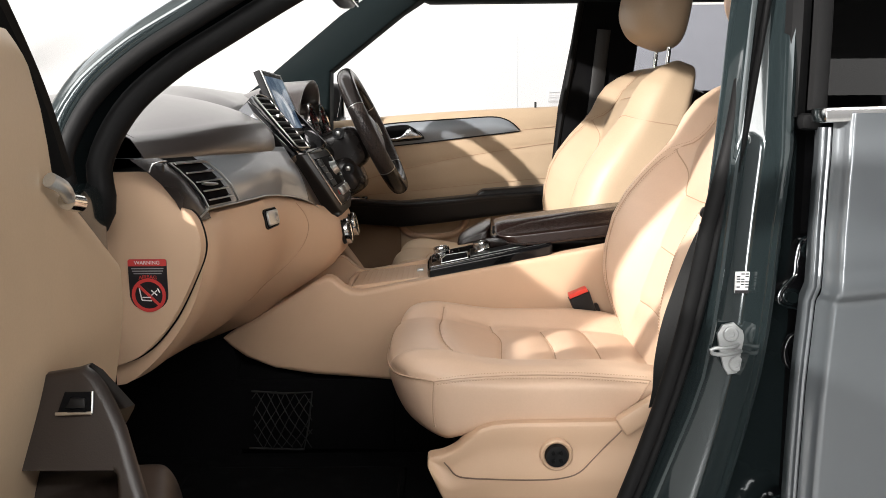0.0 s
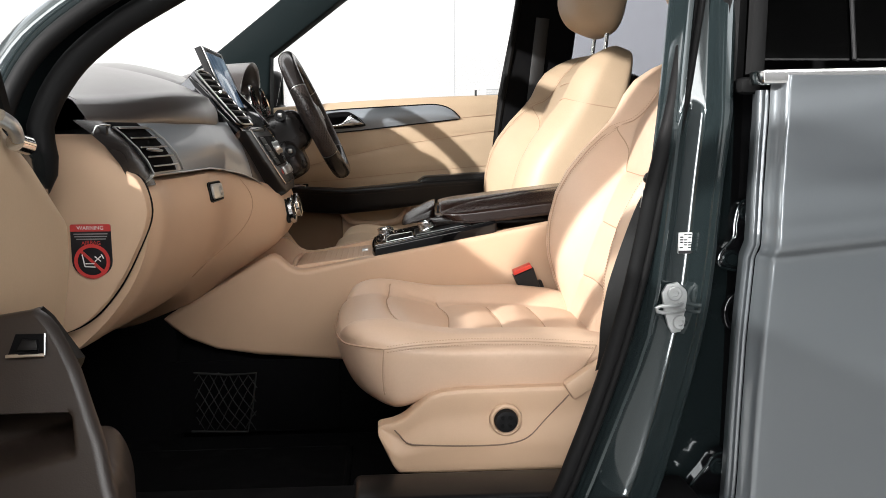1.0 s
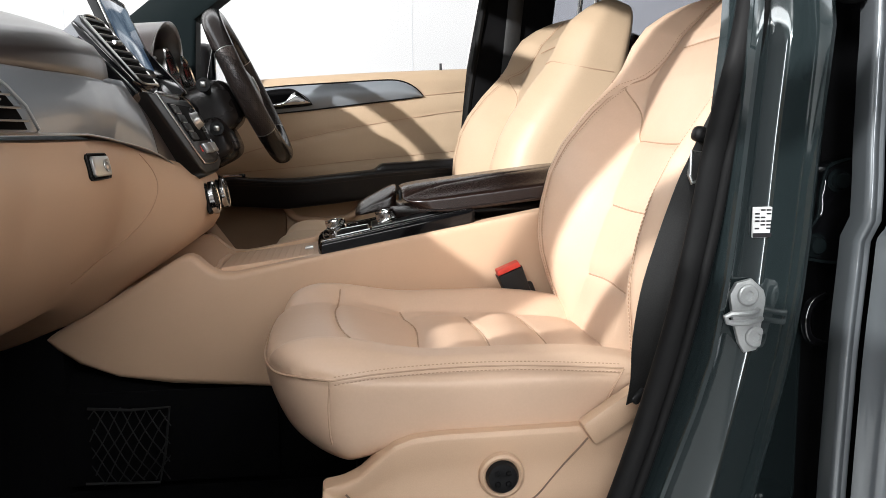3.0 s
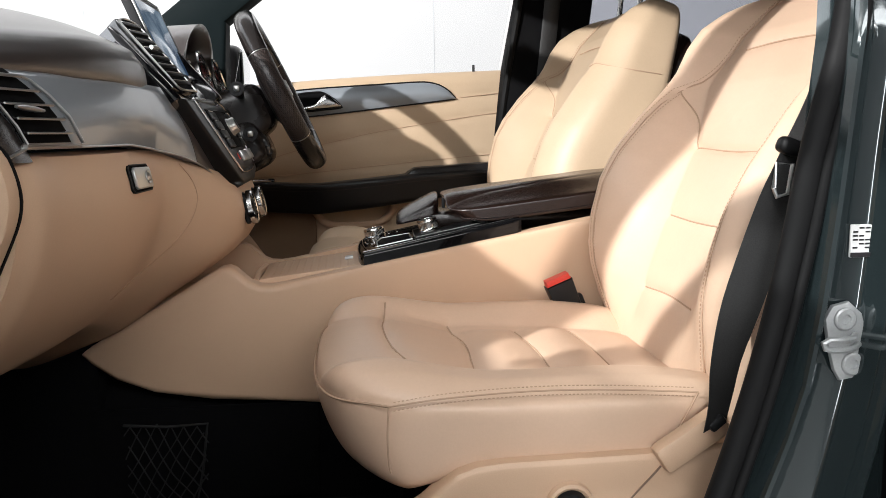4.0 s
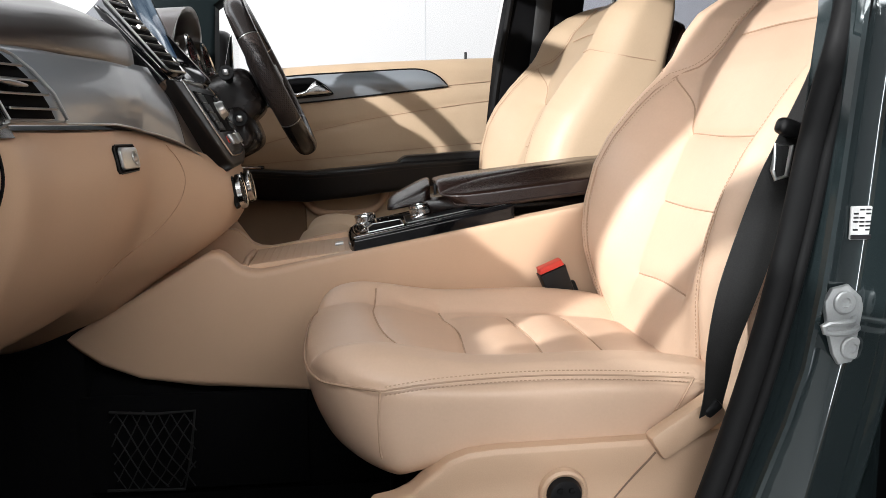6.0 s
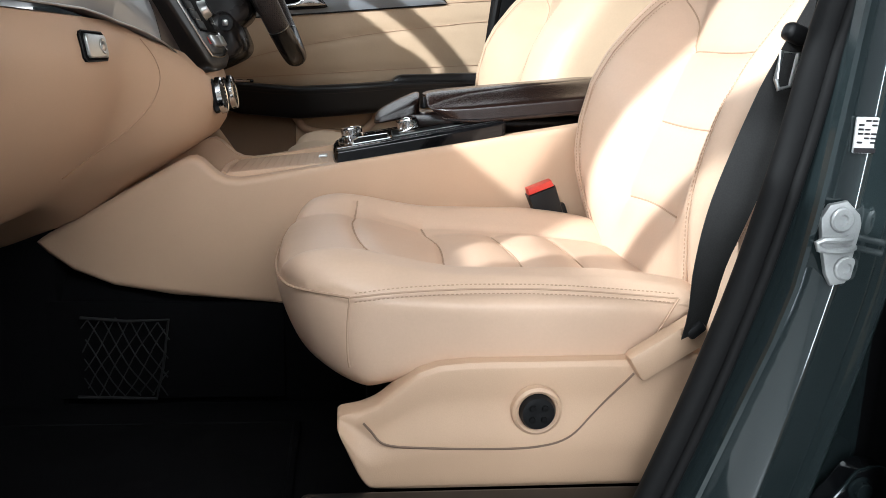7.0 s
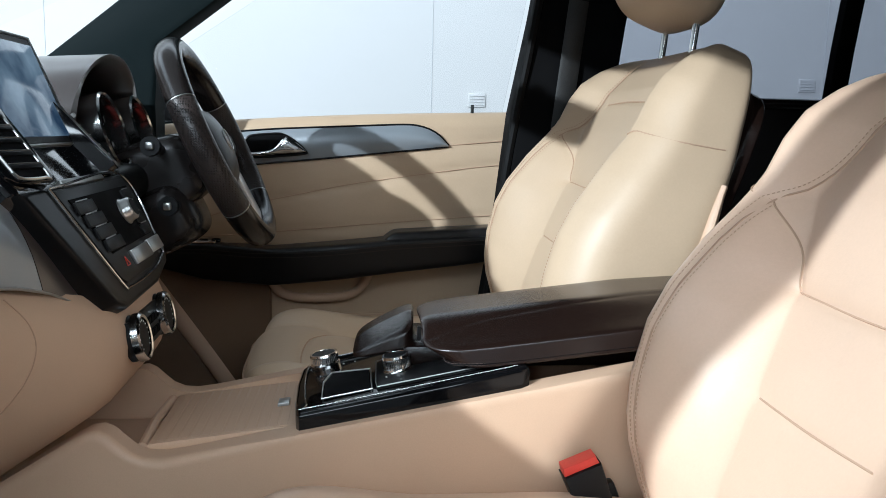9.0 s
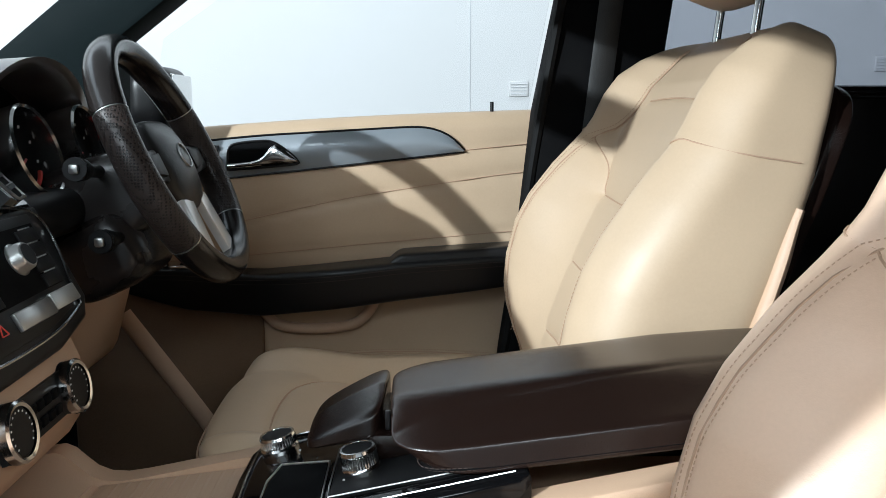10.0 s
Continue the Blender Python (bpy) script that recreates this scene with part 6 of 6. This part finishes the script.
belt = thing("seat_belt", (0.36, 1.30, 0.80), "black woven seat belt hanging beside the pillar", "seat belt")
path = spline([(0.520, 1.33, 1.42), (0.472, 1.310, 1.22), (0.425, 1.298, 1.12), (0.402, 1.297, 1.07), (0.372, 1.298, 0.98), (0.352, 1.300, 0.90), (0.347, 1.300, 0.86), (0.340, 1.298, 0.828)], 40)
rows = []
for i, p in enumerate(path):
    t = i / 39
    half = 0.024 - 0.008 * ease(t, 0.75, 1.0)
    d = Vector((0.88, -0.18 + 0.5 * ease(t, 0.75, 1.0), 0.25)).normalized()
    rows.append([p - d * half, p - d * half + Vector((0, -0.0012, 0)), p + d * half + Vector((0, -0.0012, 0)), p + d * half])
part("webbing", grid_bm(rows, closed=True, cap=True), BELT, belt, "black woven webbing")
part("belt_stop", rbox((0.404, 1.287, 1.120), (0.025, 0.018, 0.017), 0.006, 3, Matrix.Rotation(radians(20), 4, "Y")), BLACK, belt, "black plastic belt stop")
part("belt_tongue", tube([(0.391, 1.285, 1.104), (0.406, 1.283, 1.103), (0.402, 1.283, 1.073), (0.391, 1.284, 1.070), (0.388, 1.285, 1.079)], 0.0024, 8, closed=True), STEEL, belt, "bright steel belt tongue")
part("anchor", rbox((0.342, 1.297, 0.832), (0.020, 0.008, 0.012), 0.006, 2, Matrix.Rotation(radians(-40), 4, "Y")), BLACK, belt)

# luggage net on the side of the footwell
net = thing("storage_net", (-0.34, 1.826, 0.55), "black elastic storage net on the footwell side", "net")
bm = bmesh.new()
for k in range(-7, 9):
    for sgn in (-1, 1):
        x0 = -0.40 + 0.021 * k
        pts = []
        for j in range(9):
            t = j / 8
            x = x0 + sgn * 0.075 * t
            if -0.41 <= x <= -0.275:
                pts.append((x, 1.828 - 0.010 * math.sin(math.pi * t), 0.676 - 0.128 * t + 0.004 * math.sin(7 * t + k)))
        if len(pts) > 1:
            tube(pts, 0.0011, 5, bm=bm)
tagged(part("netting", bm, MESH_CORD, net, "woven black cords"), kind="stuff")
part("hem", tube([(-0.41, 1.826, 0.680), (-0.34, 1.824, 0.675), (-0.278, 1.826, 0.677), (-0.288, 1.824, 0.60), (-0.300, 1.826, 0.546), (-0.42, 1.826, 0.550)], 0.0024, 6), MESH_CORD, net)
part("net_back", rbox((-0.35, 1.846, 0.62), (0.50, 0.012, 0.16), 0.003), CARPET, car)

mat = thing("floor_mat", (-0.25, 1.55, 0.525), "black carpet floor mat in the footwell", "floor mat")
part("carpet", rbox((-0.30, 1.55, 0.531), (0.46, 0.42, 0.012), 0.005, 2), CARPET, mat)
part("hem", tube([(-0.08, 1.35, 0.535), (-0.08, 1.75, 0.535), (-0.52, 1.75, 0.535), (-0.52, 1.35, 0.535)], 0.004, 6, closed=True), SOOT, mat)

# warning sticker on the dash end
stk = thing("warning_sticker", (-0.404, 1.237, 0.99), "black and red airbag warning sticker on the dash end", "sticker")


def sm(y):
    return Matrix(((1, 0, 0, 0), (0, 0, -1, y), (0, 1, 0, 0), (0, 0, 0, 1)))


cx, cz = -0.404, 1.017
pts = [(-0.0255, 0.050), (0.0255, 0.050), (0.0275, 0.048), (0.0275, 0.0)] + [(0.0275 * math.cos(radians(a)), -0.002 + 0.0275 * math.sin(radians(a)) * 0.85) for a in range(0, -181, -15)] + [(-0.0275, 0.0), (-0.0275, 0.048)]
pts = [(x + cx, z + cz) for x, z in pts]
part("backing", slab(pts, 0.0010, sm(1.2375), 0), BLACK_INK, stk)
part("red_band", slab([(cx - 0.0255, cz + 0.050), (cx + 0.0255, cz + 0.050), (cx + 0.0275, cz + 0.048), (cx + 0.0275, cz + 0.040), (cx - 0.0275, cz + 0.040), (cx - 0.0275, cz + 0.048)], 0.0006, sm(1.2363), 0), RED_INK, stk, "red heading band")
n = 36
ring = grid_bm([[(cx + r * math.cos(2 * math.pi * k / n), 1.2360, cz - 0.002 + r * math.sin(2 * math.pi * k / n)) for k in range(n)] for r in (0.0195, 0.0245)], closed=True)
part("ban_ring", ring, RED_INK, stk, "red prohibition ring")
part("ban_bar", rbox((cx, 1.2360, cz - 0.002), (0.042, 0.0005, 0.0042), 0.0001, 1, Matrix.Rotation(radians(45), 4, "Y")), RED_INK, stk)
bm = bmesh.new()
for a, b in (((-0.013, 0.009), (-0.010, -0.008)), ((-0.010, -0.008), (0.004, -0.009)), ((-0.009, -0.004), (0.003, -0.004)), ((0.004, -0.001), (0.012, 0.006)), ((0.004, 0.006), (0.012, -0.001)), ((0.013, 0.009), (0.016, 0.003))):
    tube([(cx + a[0], 1.2355, cz - 0.001 + a[1]), (cx + b[0], 1.2355, cz - 0.001 + b[1])], 0.0009, 5, bm=bm)
part("pictogram", bm, WHITE_INK, stk)


def words(text, x, z, size, mat_, parent, y=1.2355, bend=0.0):
    """Flat lettering on the sticker, facing the doorway."""
    data = bpy.data.curves.new("lettering", "FONT")
    data.body, data.size, data.align_x, data.align_y, data.extrude = text, size, "CENTER", "CENTER", 0.0001
    tmp = new("lettering", data)
    bpy.context.view_layer.update()
    me = bpy.data.meshes.new_from_object(tmp.evaluated_get(bpy.context.evaluated_depsgraph_get()))
    bpy.data.objects.remove(tmp)
    bm = bmesh.new()
    bm.from_mesh(me)
    bpy.data.meshes.remove(me)
    for v in bm.verts:
        v.co = Vector((x + v.co.x, y - v.co.z, z + v.co.y - bend * v.co.x * v.co.x))
    return part("lettering", bm, mat_, parent, flat=True)


words("WARNING", cx, cz + 0.0448, 0.0075, WHITE_INK, stk)
words("AIRBAG", cx, cz + 0.0245, 0.0075, RED_INK, stk, bend=9.0)
bm = bmesh.new()
for k, wd in enumerate((0.046, 0.044, 0.040)):
    rbox((cx, 1.2360, cz + 0.0365 - 0.0036 * k), (wd, 0.0004, 0.0014), 0.0001, 1, None, bm)
part("small_print", bm, material("grey_ink", (0.30, 0.30, 0.30), 0.5), stk)

WALL_JOINT = material("grey_wall_joint", (0.62, 0.63, 0.64), 0.8)
for x in (-1.42, 0.43, 2.50):
    tagged(link("wall_joint", rbox((x, 5.199, 1.7), (0.005, 0.004, 3.38), 0.001, 1), WALL_JOINT), "fine upright joint in the white wall", kind="structure")

# switch plate marks and wall fittings seen beyond the glass
VENT_GREY = material("pale_grey_metal", (0.60, 0.61, 0.62), 0.6)
for x, z in ((0.66, 1.41), (2.41, 1.53)):
    vt = thing("wall_vent", (x, 5.19, z - 0.05), "small pale grille on the studio wall", "vent")
    part("plate", rbox((x, 5.195, z), (0.09, 0.012, 0.07), 0.003, 1), WALL, vt)
    for k in range(4):
        part("slat", rbox((x, 5.186, z - 0.022 + 0.0148 * k), (0.076, 0.006, 0.003), 0.001, 1), VENT_GREY, vt)
